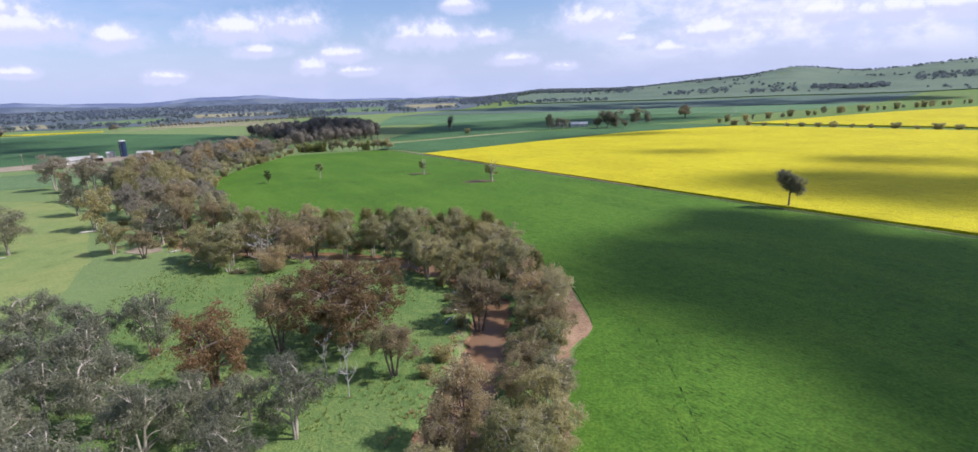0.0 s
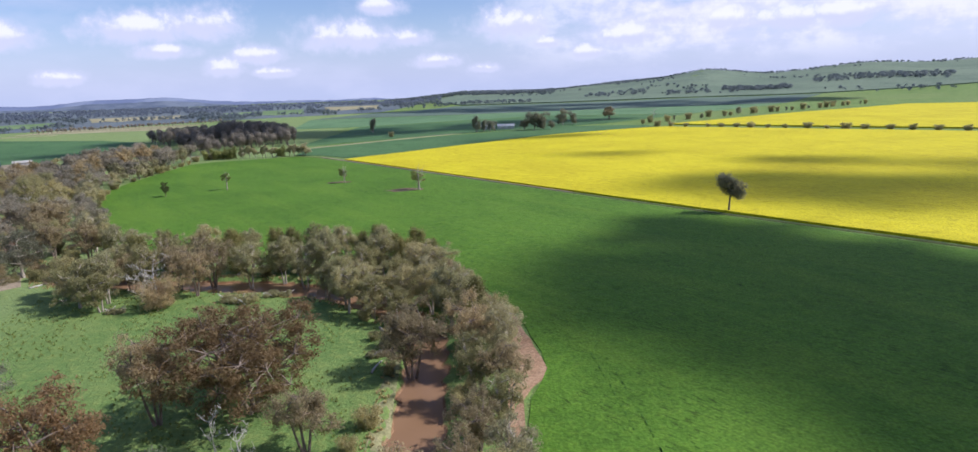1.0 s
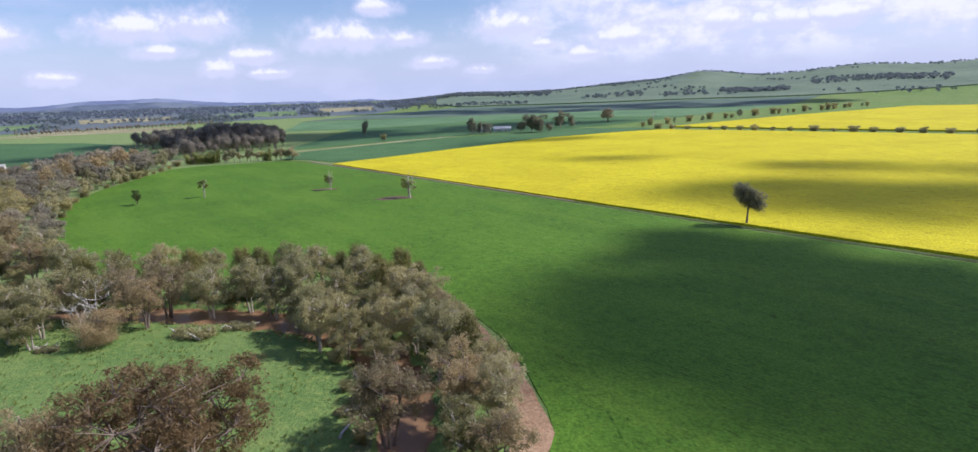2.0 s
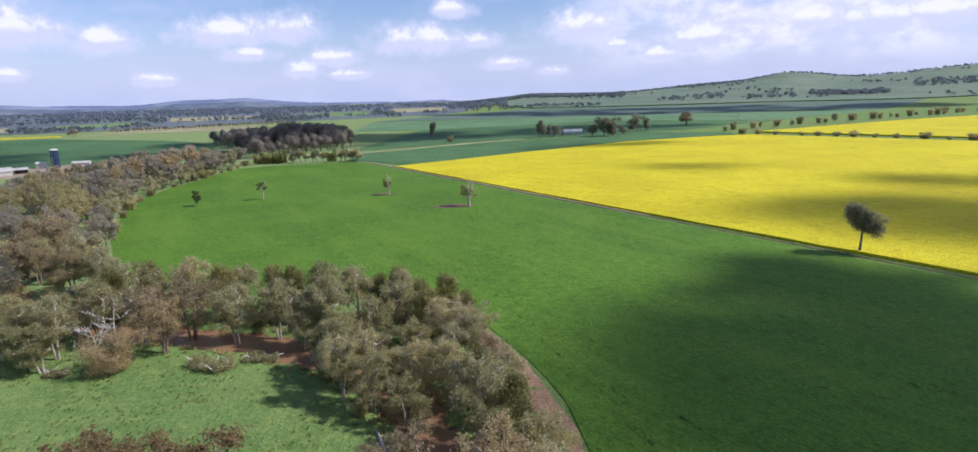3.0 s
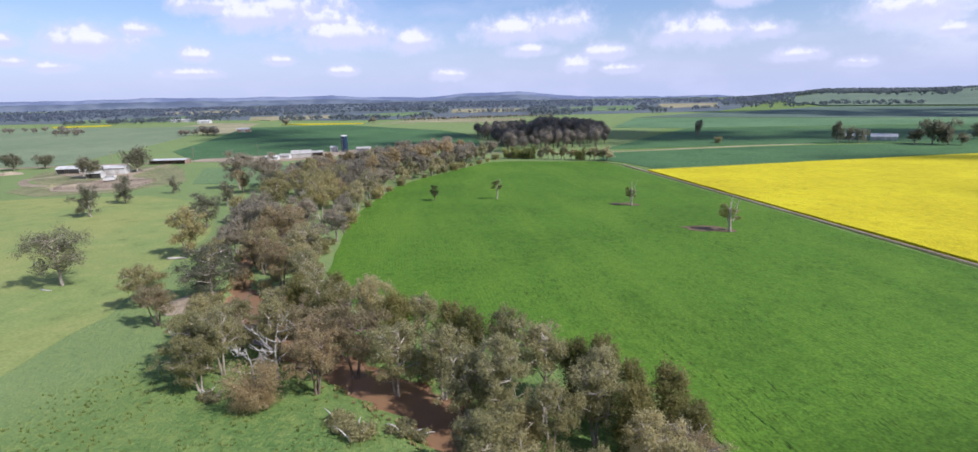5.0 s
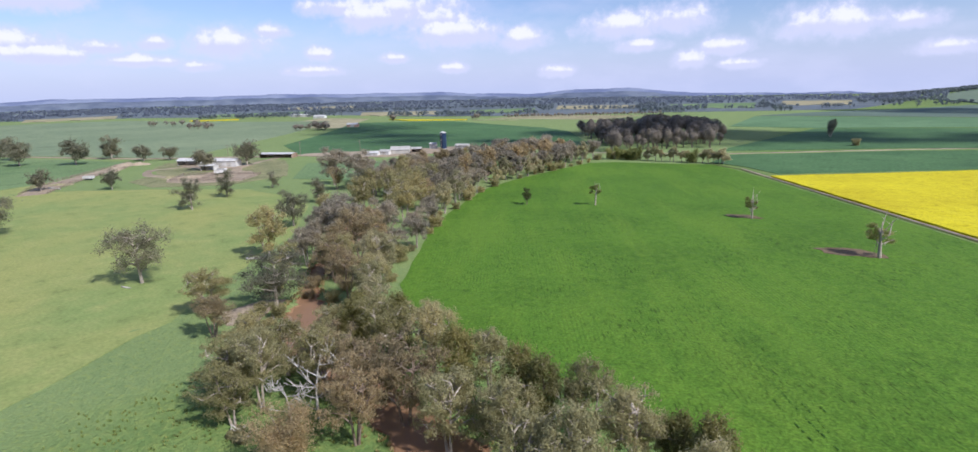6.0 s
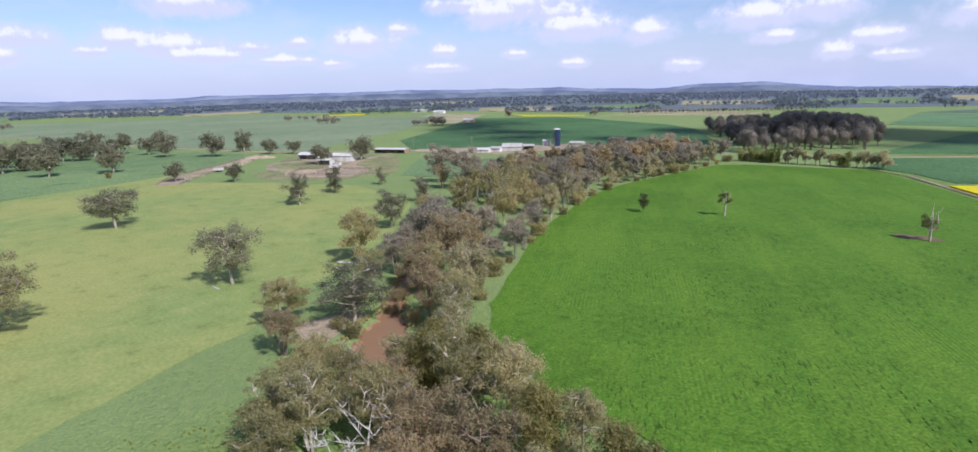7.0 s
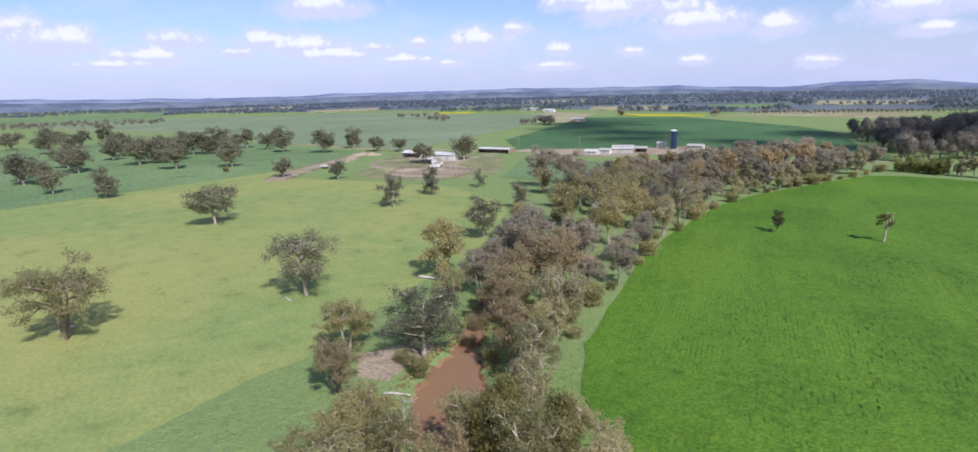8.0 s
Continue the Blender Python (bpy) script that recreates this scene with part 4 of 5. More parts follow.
KINDS = {
    "grey": ("gum_tree", "grey-green gum tree with drooping clumps of leaves beside the creek", gums((11, 12, 13, 14), 0.22, 0.35, 2, "grey_leaves", "pale_bark", droop=0.9)),
    "bluegrey": ("gum_tree", "bushy blue-grey gum tree with foliage almost to the ground", gums((15, 16, 17), 0.04, 0.40, 3, "bluegrey_leaves", "pale_bark", 1.05)),
    "dusty": ("gum_tree", "grey-brown gum tree in the creek belt, greyed for haze", gums((18, 19, 20), 0.20, 0.36, 2, "haze_greyed_leaves", "pale_bark", droop=0.7)),
    "silver": ("gum_tree", "silvery-leaved gum tree at the crop's edge", gums((21, 22), 0.14, 0.32, 2, "silver_leaves", "pale_bark")),
    "olive": ("gum_tree", "olive-green gum tree with a full rounded crown", gums((31, 32, 33), 0.13, 0.37, 2, "olive_leaves", "pale_bark", 1.0)),
    "brown": ("gum_tree", "brownish gum tree with sparse dull foliage", gums((41, 42, 43), 0.17, 0.38, 3, "brown_leaves", "brown_bark", 0.95, bare=3)),
    "rust": ("gum_tree", "rust-brown gum tree with scorched-looking foliage", gums((51, 52), 0.03, 0.36, 3, "rust_leaves", "brown_bark", 0.95)),
    "paddock": ("gum_tree", "broad dark green gum tree standing alone in pasture", gums((61, 62, 63), 0.11, 0.42, 1, "dark_leaves", "pale_bark", 1.32, droop=0.2)),
    "lobed": ("gum_tree", "dark gum tree with a lobed crown on a slender trunk", both([lambda: gum(61, 0.34, 0.36, 1, 130, 110, 0.9, 0.22, "dark_leaves", "brown_bark", droop=0.2, lobes=[((-1.4, 0, 8.3), 1.8), ((-1.7, 0.6, 6.8), 1.5), ((1.8, 0, 6.1), 1.9), ((2.0, -0.6, 4.7), 1.5), ((0.2, -0.5, 7.2), 1.7), ((-0.3, 0.8, 5.3), 1.5), ((0.4, 0, 5.9), 1.5), ((0.9, 0.4, 4.4), 1.1)])])),
    "spreading": ("gum_tree", "old spreading gum tree with an open crown on bare pale limbs", gums((66, 67), 0.22, 0.47, 3, "grey_leaves", "brown_bark", 1.1, droop=0.2, bare=2)),
    "broad": ("gum_tree", "broad russet-brown gum tree with a wide dome of foliage", both([lambda: gum(45, 0.20, 0.62, 3, 260, 120, 0.76, 0.2, "russet_leaves", "brown_bark", 5)])),
    "sheoak": ("she_oak", "dense dark feathery she-oak in the creek thicket", both([lambda s=s: feathery(s, "sheoak_leaves", 0.05, 0.27, 10000, 0.26) for s in (71, 72)])),
    "young": ("gum_tree", "small dense dark green tree on a short stem", both([lambda: gum(76, 0.12, 0.30, 1, 70, 90, 0.85, 0.28, "pine_leaves", "brown_bark", droop=0.1)])),
    "dying": ("gum_tree", "half-dead paddock gum with thin foliage and bare limbs", both([lambda s=s: gum(s, 0.10, 0.21, 1, 34, 70, 0.6, 0.26, "fresh_leaves", "pale_bark", 9) for s in (81, 82)])),
    "dead": ("dead_tree", "bleached dead tree with bare white limbs", both([lambda s=s: snag(s) for s in (91, 92, 93)])),
    "shrub": ("shrub", "low rounded grey-green shrub at a field's edge", both([lambda s=s: bushy(s, "olive_leaves", 2600, 0.6, 8) for s in (101, 102)])),
    "brownshrub": ("shrub", "spreading brown-leaved low tree with an untidy crown", both([lambda s=s: bushy(s, "brown_leaves", 12000, 0.26, 12) for s in (105, 106)])),
    "hedge": ("hedge_tree", "bushy young tree in a planted row", both([lambda s=s: bushy(s, "fresh_leaves", 1500, 1.0) for s in (121, 122)])),
}
made_trees = {}


def plant(kind, x, y, h, wide=1.0, seed=None, group="", label="", turn=None):
    """One tree of a kind on the ground at x, y, h metres tall."""
    rng = random.Random((int(x * 10) * 7919 + int(y * 10)) if seed is None else seed)
    name, text, sets = KINDS[kind]
    grade = 0 if y < 187 and x > -145 and x < 60 else 1 if y < 310 and -290 < x < 190 else 2
    makers = sets[grade]
    pick = rng.randrange(len(makers))
    s = h / 10.0
    m = Matrix.Translation((x, y, spot(x, y) - 0.05)) @ Matrix.Rotation(rng.uniform(0, math.tau) if turn is None else radians(turn), 4, "Z") @ Matrix.Diagonal((s * wide * rng.uniform(0.94, 1.08), s * wide * rng.uniform(0.94, 1.08), s, 1))
    key = (kind, pick, grade)
    if key not in made_trees:
        base = new(name)
        trunk, crown = makers[pick]()
        part("trunk", trunk, base)
        if crown:
            part("crown", crown, base)
        tagged(base, text, "tree" if "shrub" not in name else "shrub")
        made_trees[key] = base
        base.matrix_basis = m
        ob = base
    else:
        ob = made_trees[key].copy()
        scene.collection.objects.link(ob)
        for o in made_trees[key].children:
            c = o.copy()
            scene.collection.objects.link(c)
            c.parent = ob
        ob.matrix_basis = m
    return tagged(ob, label or text, "", group)


def plant_all(rows, group, wide=1.0):
    rng = random.Random(len(rows))
    for kind, x, y, h, *rest in rows:
        plant(kind, x, y, h * rng.uniform(0.92, 1.12), rest[0] if rest else wide, group=group)


NEAR = "trees round the creek bend"
plant_all([
    ("rust", -41, 77.5, 14, 0.95), ("broad", -24, 92, 15, 1.2), ("dead", -21, 75, 8, 0.6), ("dead", -26, 82, 6, 0.6),
    ("bluegrey", -79, 94, 12.5), ("bluegrey", -66, 88, 11), ("bluegrey", -57, 91, 11.5, 0.9), ("bluegrey", -59, 68, 12.5), ("bluegrey", -50, 67, 12, 1.0), ("bluegrey", -41.5, 60.5, 11.5, 1.0),
    ("bluegrey", -32, 60, 9.5, 0.9), ("bluegrey", -25.5, 65.5, 11, 0.95), ("bluegrey", -70, 75, 12.5), ("bluegrey", -68, 60, 13), ("bluegrey", -53, 54, 12), ("bluegrey", -33, 70, 7, 0.9),
    ("bluegrey", -78, 70, 12), ("bluegrey", -88, 84, 12), ("bluegrey", -46, 51, 11), ("bluegrey", -38, 66, 10, 0.9), ("bluegrey", -30, 55, 9.5), ("bluegrey", -37, 50, 10), ("bluegrey", -60, 78, 11), ("brown", -36, 91, 12, 0.85), ("brown", -15.5, 81, 9, 1.1), ("olive", -28, 100, 6),
], NEAR, 1.08)
plant_all([
    ("brown", -3, 99, 12), ("grey", 4, 113, 12), ("brown", 6, 99, 11.5), ("silver", 10.5, 97, 10), ("olive", 8, 80, 10), ("silver", 7.5, 70, 9), ("olive", 5, 63, 9.5),
    ("brown", -4, 63, 11), ("brown", -6.5, 58, 10), ("grey", -7, 51, 9), ("olive", 0, 56, 10), ("grey", 3, 51, 9), ("brown", 9.5, 89, 9.5), ("olive", 11, 106, 10),
    ("olive", 6, 90, 9, 0.9), ("brown", 4.5, 76, 9), ("sheoak", 8.5, 113, 10), ("brown", 2, 69, 9), ("grey", 6, 56, 9), ("sheoak", 6.5, 106, 9),
], NEAR, 0.92)
plant_all([
    ("grey", -4, 125, 12), ("grey", -11, 129.5, 12), ("olive", 1, 122, 10), ("olive", 7, 118, 9.5), ("olive", -5, 119, 10), ("grey", 3, 134, 10.5), ("grey", -1, 137, 11),
    ("olive", -5.5, 132, 10), ("olive", -9.5, 131, 9.5), ("grey", -9, 146, 11.5), ("olive", -13, 141, 11.5), ("olive", -16, 138, 11), ("brown", 5.5, 127, 10), ("brown", 2.5, 139, 9.5),
    ("sheoak", -6, 151, 9.5), ("sheoak", -1, 148, 9.5), ("sheoak", 2, 144, 9), ("sheoak", -10, 153, 9.5), ("sheoak", -14, 155, 9.5), ("sheoak", -4, 144, 8.5), ("sheoak", 4, 124, 8),
    ("dead", 2.5, 139, 8, 0.6), ("grey", -15, 126, 9.5), ("olive", -10, 122.5, 9.5), ("grey", 8.5, 123, 8), ("silver", 0, 130, 9), ("olive", -16, 132, 11.5, 1.1), ("grey", -20, 135.5, 9),
], NEAR, 0.92)
plant_all([
    ("grey", -66, 143, 11), ("olive", -61, 149, 11), ("brown", -54, 149.5, 12), ("brown", -47.5, 151, 12), ("grey", -38.5, 149, 13), ("grey", -31.5, 150, 11), ("grey", -26, 145.5, 13),
    ("grey", -21, 145, 12), ("olive", -17, 141, 10.5), ("sheoak", -34, 157, 10), ("sheoak", -30, 156, 10), ("sheoak", -44, 158, 10), ("grey", -70, 160, 11), ("olive", -60, 161, 11),
    ("grey", -51, 161, 11), ("grey", -41, 161, 11), ("olive", -25, 157, 11.5), ("grey", -18, 153, 11), ("brown", -48.5, 143.5, 10), ("brownshrub", -53.5, 137.5, 6.5, 1.15),
    ("dead", -57, 145, 9, 1.1), ("dead", -59, 142, 6, 1.2), ("olive", -71, 141.5, 11, 1.2), ("olive", -65, 138, 8, 1.15),
], NEAR, 0.92)
plant_all([
    ("brown", -94, 153, 9, 1.15), ("olive", -106, 159, 10.5, 1.25), ("paddock", -97, 168, 11.5, 1.2), ("olive", -75, 147, 10.5, 1.1), ("olive", -70.5, 150.5, 10.5), ("brown", -66, 154, 10),
    ("sheoak", -66, 160, 10), ("silver", -71, 169, 11), ("sheoak", -69, 164, 9.5), ("sheoak", -62, 166, 9), ("grey", -57, 168, 9), ("brown", -86, 177, 12), ("grey", -83, 180, 11.5),
    ("grey", -79, 176, 11), ("brown", -99, 185, 12), ("silver", -91, 190, 11), ("olive", -110, 180, 10), ("brown", -107, 192, 11), ("brownshrub", -103, 182, 4.5), ("brownshrub", -98.5, 177, 3.2), ("grey", -101, 189, 11), ("dusty", -190, 280, 17, 1.0), ("dusty", -212, 285, 17.5, 1.0), ("brown", -201, 276, 11, 1.0), ("brown", -205, 296, 14, 1.0), ("olive", -79, 151, 9), ("grey", -64, 170, 8), ("dead", -79, 156, 7, 0.7),
], NEAR, 0.92)

# the belt of gums up the creek towards the silo
rng = random.Random(5)
EAST_Y, EAST_X = [186, 210, 230, 256, 282, 305, 330, 376, 408, 424], [-90, -101, -113, -126, -136, -144, -147, -146, -144, -144]
WEST_Y, WEST_X = [186, 200, 217, 240, 258, 270, 294, 322, 350, 377, 424], [-110, -124, -137, -149, -158, -172, -190, -190, -192, -196, -190]
y = 190.0
while y < 424:
    a, b = np.interp(y, EAST_Y, EAST_X), np.interp(y, WEST_Y, WEST_X)
    n = max(2, int((a - b) / 8.8))
    for k in range(n + 1):
        x = a + (b - a) * k / n + rng.uniform(-2, 2)
        yy = y + rng.uniform(-2.5, 2.5)
        if k == 0:
            kind, h = rng.choice(("silver", "silver", "dusty", "dusty")), rng.uniform(7, 11.5)
        elif k == n:
            kind, h = rng.choice(("brown", "dusty", "olive", "dusty")), rng.uniform(9, 12.5)
        else:
            kind, h = rng.choice(("dusty", "brown", "olive", "dusty", "grey", "dusty") if y < 300 else ("dusty", "dusty", "brown", "dusty")), rng.uniform(8.5, 14)
        if rng.random() < (0.12 if k in (0, n) else 0.2) or min(math.hypot(x - hx, yy - hy) for hx, hy in ((-122, 219), (-130, 230), (-141, 235), (-181, 262))) < 6.5:
            continue
        plant(kind, x, yy, h * 1.14, 0.96, group="belt of gums along the creek")
    if rng.random() < 0.65:
        plant("shrub", a + rng.uniform(1.5, 3.5), y + rng.uniform(-3, 3), rng.uniform(1.6, 5.5), rng.uniform(1.0, 1.5), group="belt of gums along the creek", label="low green shrub at the belt's edge")
    y += 8.2
for x, y, h in ((-122, 213, 8), (-139, 246, 9), (-150, 262, 8)):
    plant("dead", x, y, h, 0.8, group="belt of gums along the creek")

for k in range(46):
    u = rng.uniform(0, len(CREEK) - 2)
    (ax, ay), (bx, by) = CREEK[int(u)], CREEK[int(u) + 1]
    side, f = rng.choice((-1, 1)) * rng.uniform(5.0, 8.5), u - int(u)
    n = math.hypot(bx - ax, by - ay)
    x, y = ax + (bx - ax) * f - side * (by - ay) / n, ay + (by - ay) * f + side * (bx - ax) / n
    if 52 < y < 410 and not (-66 < x < -14 and y < 152):
        plant("shrub", x, y, rng.uniform(1.8, 4.0), 1.1, group="undergrowth along the creek", label="grey-green undergrowth shrub on the creek bank")

# gums alone in the paddocks
plant_all([
    ("spreading", -142, 121, 16, 1.15), ("paddock", -138, 162, 13.8, 1.05), ("paddock", -228, 159.5, 14.5, 1.25), ("paddock", -216, 218, 12.5, 1.05), ("paddock", -231, 242, 11), ("olive", -132, 191, 13.5, 1.15),
    ("paddock", -156, 218, 12, 1.1), ("olive", -149, 226, 10), ("paddock", -303, 228, 10), ("paddock", -331, 209, 11, 1.1), ("paddock", -323, 131, 12), ("paddock", -355, 111, 13),
    ("paddock", -426, 93, 12), ("paddock", -396, 105, 12), ("paddock", -233, 266, 7), ("paddock", -170, 262, 12), ("paddock", -182, 250, 10), ("paddock", -200, 290, 11),
], "paddock gums")
plant_all([
    ("paddock", -487, 114, 17.2, 1.15), ("paddock", -633, 98, 17.2, 1.15), ("paddock", -502, 171, 17.5, 1.15), ("paddock", -549, 146, 17.5, 1.15), ("paddock", -420, 169, 15.8, 1.15), ("paddock", -468, 153, 17.5, 1.15), ("paddock", -473, 166, 15.8, 1.15),
    ("paddock", -516, 202, 17.2, 1.15), ("paddock", -406, 198, 16.5, 1.15), ("paddock", -449, 270, 16.5, 1.15), ("paddock", -465, 299, 15.8, 1.15), ("paddock", -425, 302, 11.9, 1.15), ("paddock", -411, 313, 10.6, 1.15), ("paddock", -331, 291, 13.2, 1.15),
    ("paddock", -327, 316, 14.5, 1.15), ("paddock", -538, 262, 15.8, 1.15), ("paddock", -515, 246, 15.8, 1.15), ("paddock", -545, 236, 15.8, 1.15), ("paddock", -522, 192, 15.8, 1.15), ("paddock", -560, 190, 17.2, 1.15), ("paddock", -500, 215, 15.8, 1.15),
    ("paddock", -445, 120, 15.8, 1.15), ("paddock", -600, 150, 15.8, 1.15), ("shrub", -380, 190, 4), ("paddock", -607, 112, 17.5, 1.2), ("paddock", -712, 67, 17.5, 1.2), ("paddock", -520, 140, 16.5, 1.2), ("paddock", -783, 141, 16.5, 1.3), ("paddock", -482, 249, 16.5, 1.2), ("paddock", -543, 216, 17.5, 1.2), ("paddock", -461, 118, 15.4, 1.2), ("paddock", -406, 97, 15.4, 1.2), ("paddock", -480, 178, 16.5, 1.2), ("paddock", -507, 160, 15.4, 1.2), ("paddock", -690, 120, 16.5, 1.3), ("paddock", -820, 90, 16.5, 1.4),
], "paddock gums")
plant_all([("dying", 1, 263, 11.5, 1.5), ("dying", -33, 294.5, 10, 1.2), ("dying", -85, 293, 9.5, 1.2), ("young", -107.5, 283, 7.0, 1.0)], "trees in the crop")
plant("lobed", 97, 187.5, 13.2, 1.0, group="trees in the crop", turn=-33)
plant_all([
    ("bluegrey", -39, 623, 16, 0.8), ("shrub", -19, 554, 5.5), ("bluegrey", 59, 563, 16, 0.6), ("bluegrey", 67, 572, 11, 0.7), ("bluegrey", 76, 570, 9, 0.8), ("paddock", 104, 564, 12),
    ("paddock", 113, 560, 18), ("paddock", 121, 558, 15), ("paddock", 128, 556, 9), ("paddock", 151, 604, 15), ("paddock", 162, 608, 13), ("brown", 217, 654, 14, 1.2), ("dead", 262, 640, 12), ("bluegrey", 72, 566, 13, 0.7),
], "homestead trees")
rng = random.Random(8)
for k in range(17):
    u = (k + rng.uniform(-0.25, 0.25)) / 16
    plant("shrub", 224 + u * 150, 536 - u * 158, rng.uniform(3, 6), 1.3, group="bushes along the canola")
for k in range(26):
    u = k / 25
    plant(rng.choice(("shrub", "bluegrey", "shrub")), 222 + u * 400 + rng.uniform(-5, 5), 572 + u * 200 + rng.uniform(-4, 4), rng.uniform(5, 10), 0.85, group="trees along the far canola")
for k in range(19):
    plant(rng.choice(("hedge", "hedge", "silver", "grey")), -137 + k * 3.5 + rng.uniform(-1, 1), 428.5 + rng.uniform(-1, 1), rng.uniform(5.0, 9.0), 0.9, group="planted row at the crop's end")
plant("silver", -73, 428.5, 9, 1.3, group="planted row at the crop's end")
def distant(name, spots, material, label, blades=16, leaf=1.0):
    """Far woodland: every tree a short bole and a ragged crown of leaf clumps, joined."""
    rs = np.random.RandomState(len(spots))
    quads = []
    for x, y, h, w in spots:
        z = spot(x, y)
        d = rs.normal(size=(blades, 3))
        d /= np.linalg.norm(d, axis=1)[:, None]
        pos = np.array([x, y, z + h * 0.6]) + d * np.array([w, w, h * 0.36]) * rs.uniform(0.45, 1.0, (blades, 1))
        u, v = rs.normal(size=(blades, 3)), rs.normal(size=(blades, 3))
        u /= np.linalg.norm(u, axis=1)[:, None]
        v = np.cross(d, u)
        s = leaf * h * rs.uniform(0.12, 0.24, (blades, 1))
        u, v = np.cross(v, d) * s, v * s
        quads.append(np.stack([pos - u * 1.2 - v * 0.7, pos + u * 1.3 - v * 0.4, pos + v * 1.4], 1))
        b = 0.05 * h
        quads.append(np.array([[[x - b, y, z - 1], [x + b, y, z - 1], [x, y, z + h * 0.7]], [[x, y - b, z - 1], [x, y + b, z - 1], [x, y, z + h * 0.7]]]))
    ob = new(name, loose_mesh(name, np.concatenate(quads), M[material]))
    return tagged(ob, label, "woodland", kind="stuff")


# dark wood beyond the crop
WOOD = [(-150, 462), (-98, 508), (-97, 552), (-150, 690), (-265, 660), (-245, 612), (-170, 500)]
spots = []
while len(spots) < 240:
    x, y = rng.uniform(-265, -97), rng.uniform(462, 690)
    inside = False
    for (ax, ay), (bx, by) in zip(WOOD, WOOD[1:] + WOOD[:1]):
        if (ay > y) != (by > y) and x < (bx - ax) * (y - ay) / (by - ay) + ax:
            inside = not inside
    if inside:
        h = rng.uniform(8, 14) + 8 * math.exp(-((x + 165) / 40) ** 2 - ((y - 590) / 60) ** 2)
        spots.append((x, y, h, h * rng.uniform(0.22, 0.36)))
distant("dark_wood", spots, "wood_leaves", "dense dark wood of gums beyond the crop", 760, 0.19)


def polar(a, r):
    return HOME[0] + r * math.sin(radians(a)), HOME[1] + r * math.cos(radians(a))


rng = random.Random(21)
NEAR_AT, NEAR_R = [-112, -95, -80, -60, -45, -38, -20, -8, 2], [900, 1500, 1800, 1400, 1200, 1120, 1010, 1050, 1500]
spots = []
far_spots = []
while len(spots) + len(far_spots) < 9500:
    a = rng.uniform(-112, 3)
    r0 = float(np.interp(a, NEAR_AT, NEAR_R))
    r = r0 + (3900 - r0) * rng.random() ** 1.3
    x, y = polar(a, r)
    n = noise.noise(Vector((x / 260.0, y / 260.0, 3.0))) + 0.5 * noise.noise(Vector((x / 90.0, y / 90.0, 9.0)))
    if any(a0 - 0.3 < a < a1 + 0.3 and q0 - 20 < r < q1 + 20 for a0, a1, q0, q1, _ in CLEARINGS):
        continue
    if n > -0.12 + (0.24 if r < r0 + 250 else -0.08):
        h = rng.uniform(6, 12)
        (far_spots if r > 1750 else spots).append((x, y, h, h * rng.uniform(0.4, 0.62)))
distant("distant_woodland", spots, "hazed_leaves", "distant woodland belts across the plain, tinted blue for haze", 20, 0.9)
distant("distant_woodland", far_spots, "hazed_far_leaves", "hazy blue woodland on the far plain", 14, 1.1)
spots = []
while len(spots) < 1300:
    a, r = rng.uniform(-1, 60), rng.uniform(1250, 3400)
    x, y = polar(a, r)
    n = noise.noise(Vector((x / 210.0, y / 210.0, 1.0))) + 0.6 * noise.noise(Vector((x / 70.0, y / 70.0, 5.0)))
    ridge = r > 2350
    if n > (0.06 if ridge else 0.40) - (0.4 if a < 14 and r > 1900 else 0):
        h = rng.uniform(6, 11)
        spots.append((x, y, h, h * rng.uniform(0.45, 0.65)))
distant("hill_woodland", spots, "hazed_leaves", "scattered trees and patches of bush on the hills", 30, 0.85)
spots = []
for a0, a1, r0, r1, n in ((5, 12, 1330, 1420, 46), (17, 23, 1480, 1640, 60), (29.5, 35, 1500, 1600, 260), (36.5, 46, 1650, 1850, 300), (24, 31, 1400, 1500, 40)):
    for _ in range(n):
        x, y = polar(rng.uniform(a0, a1), rng.uniform(r0, r1))
        h = rng.uniform(5, 12)
        spots.append((x, y, h, h * 0.5))
distant("hill_plantation", spots, "hazed_leaves", "dark rows and blocks of trees below the hills", 30, 0.8)
spots = []
for a0, a1, r0, r1, n in ((-1.5, 14, 2200, 2800, 2300), (14, 26, 2450, 2800, 520), (26, 48, 2550, 2850, 420)):
    for _ in range(n):
        x, y = polar(rng.uniform(a0, a1), rng.uniform(r0, r1))
        if noise.noise(Vector((x / 120.0, y / 120.0, 2.0))) > -0.25:
            h = rng.uniform(9, 15) if a1 < 15 else rng.uniform(6, 11)
            spots.append((x, y, h, h * rng.uniform(0.4, 0.6)))
distant("ridge_forest", spots, "hazed_leaves", "forest along the crest of the hills, tinted for haze", 22, 0.9)
spots = []
for x0, y0, n, w, h0 in ((-570, 585, 14, 22, 10), (-600, 570, 8, 12, 8), (-620, 760, 5, 6, 10), (-800, 560, 12, 24, 10), (-520, 830, 4, 8, 9), (-1000, 620, 10, 60, 9)):
    for _ in range(n):
        h = h0 * rng.uniform(0.7, 1.2)
        spots.append((x0 + rng.uniform(-w, w), y0 + rng.uniform(-w, w) * 0.5, h, h * 0.5))
for k in range(46):
    spots.append((-500 + k * 4.6, 880 + k * 2.4 + rng.uniform(-2, 2), rng.uniform(5, 8), 2.8))
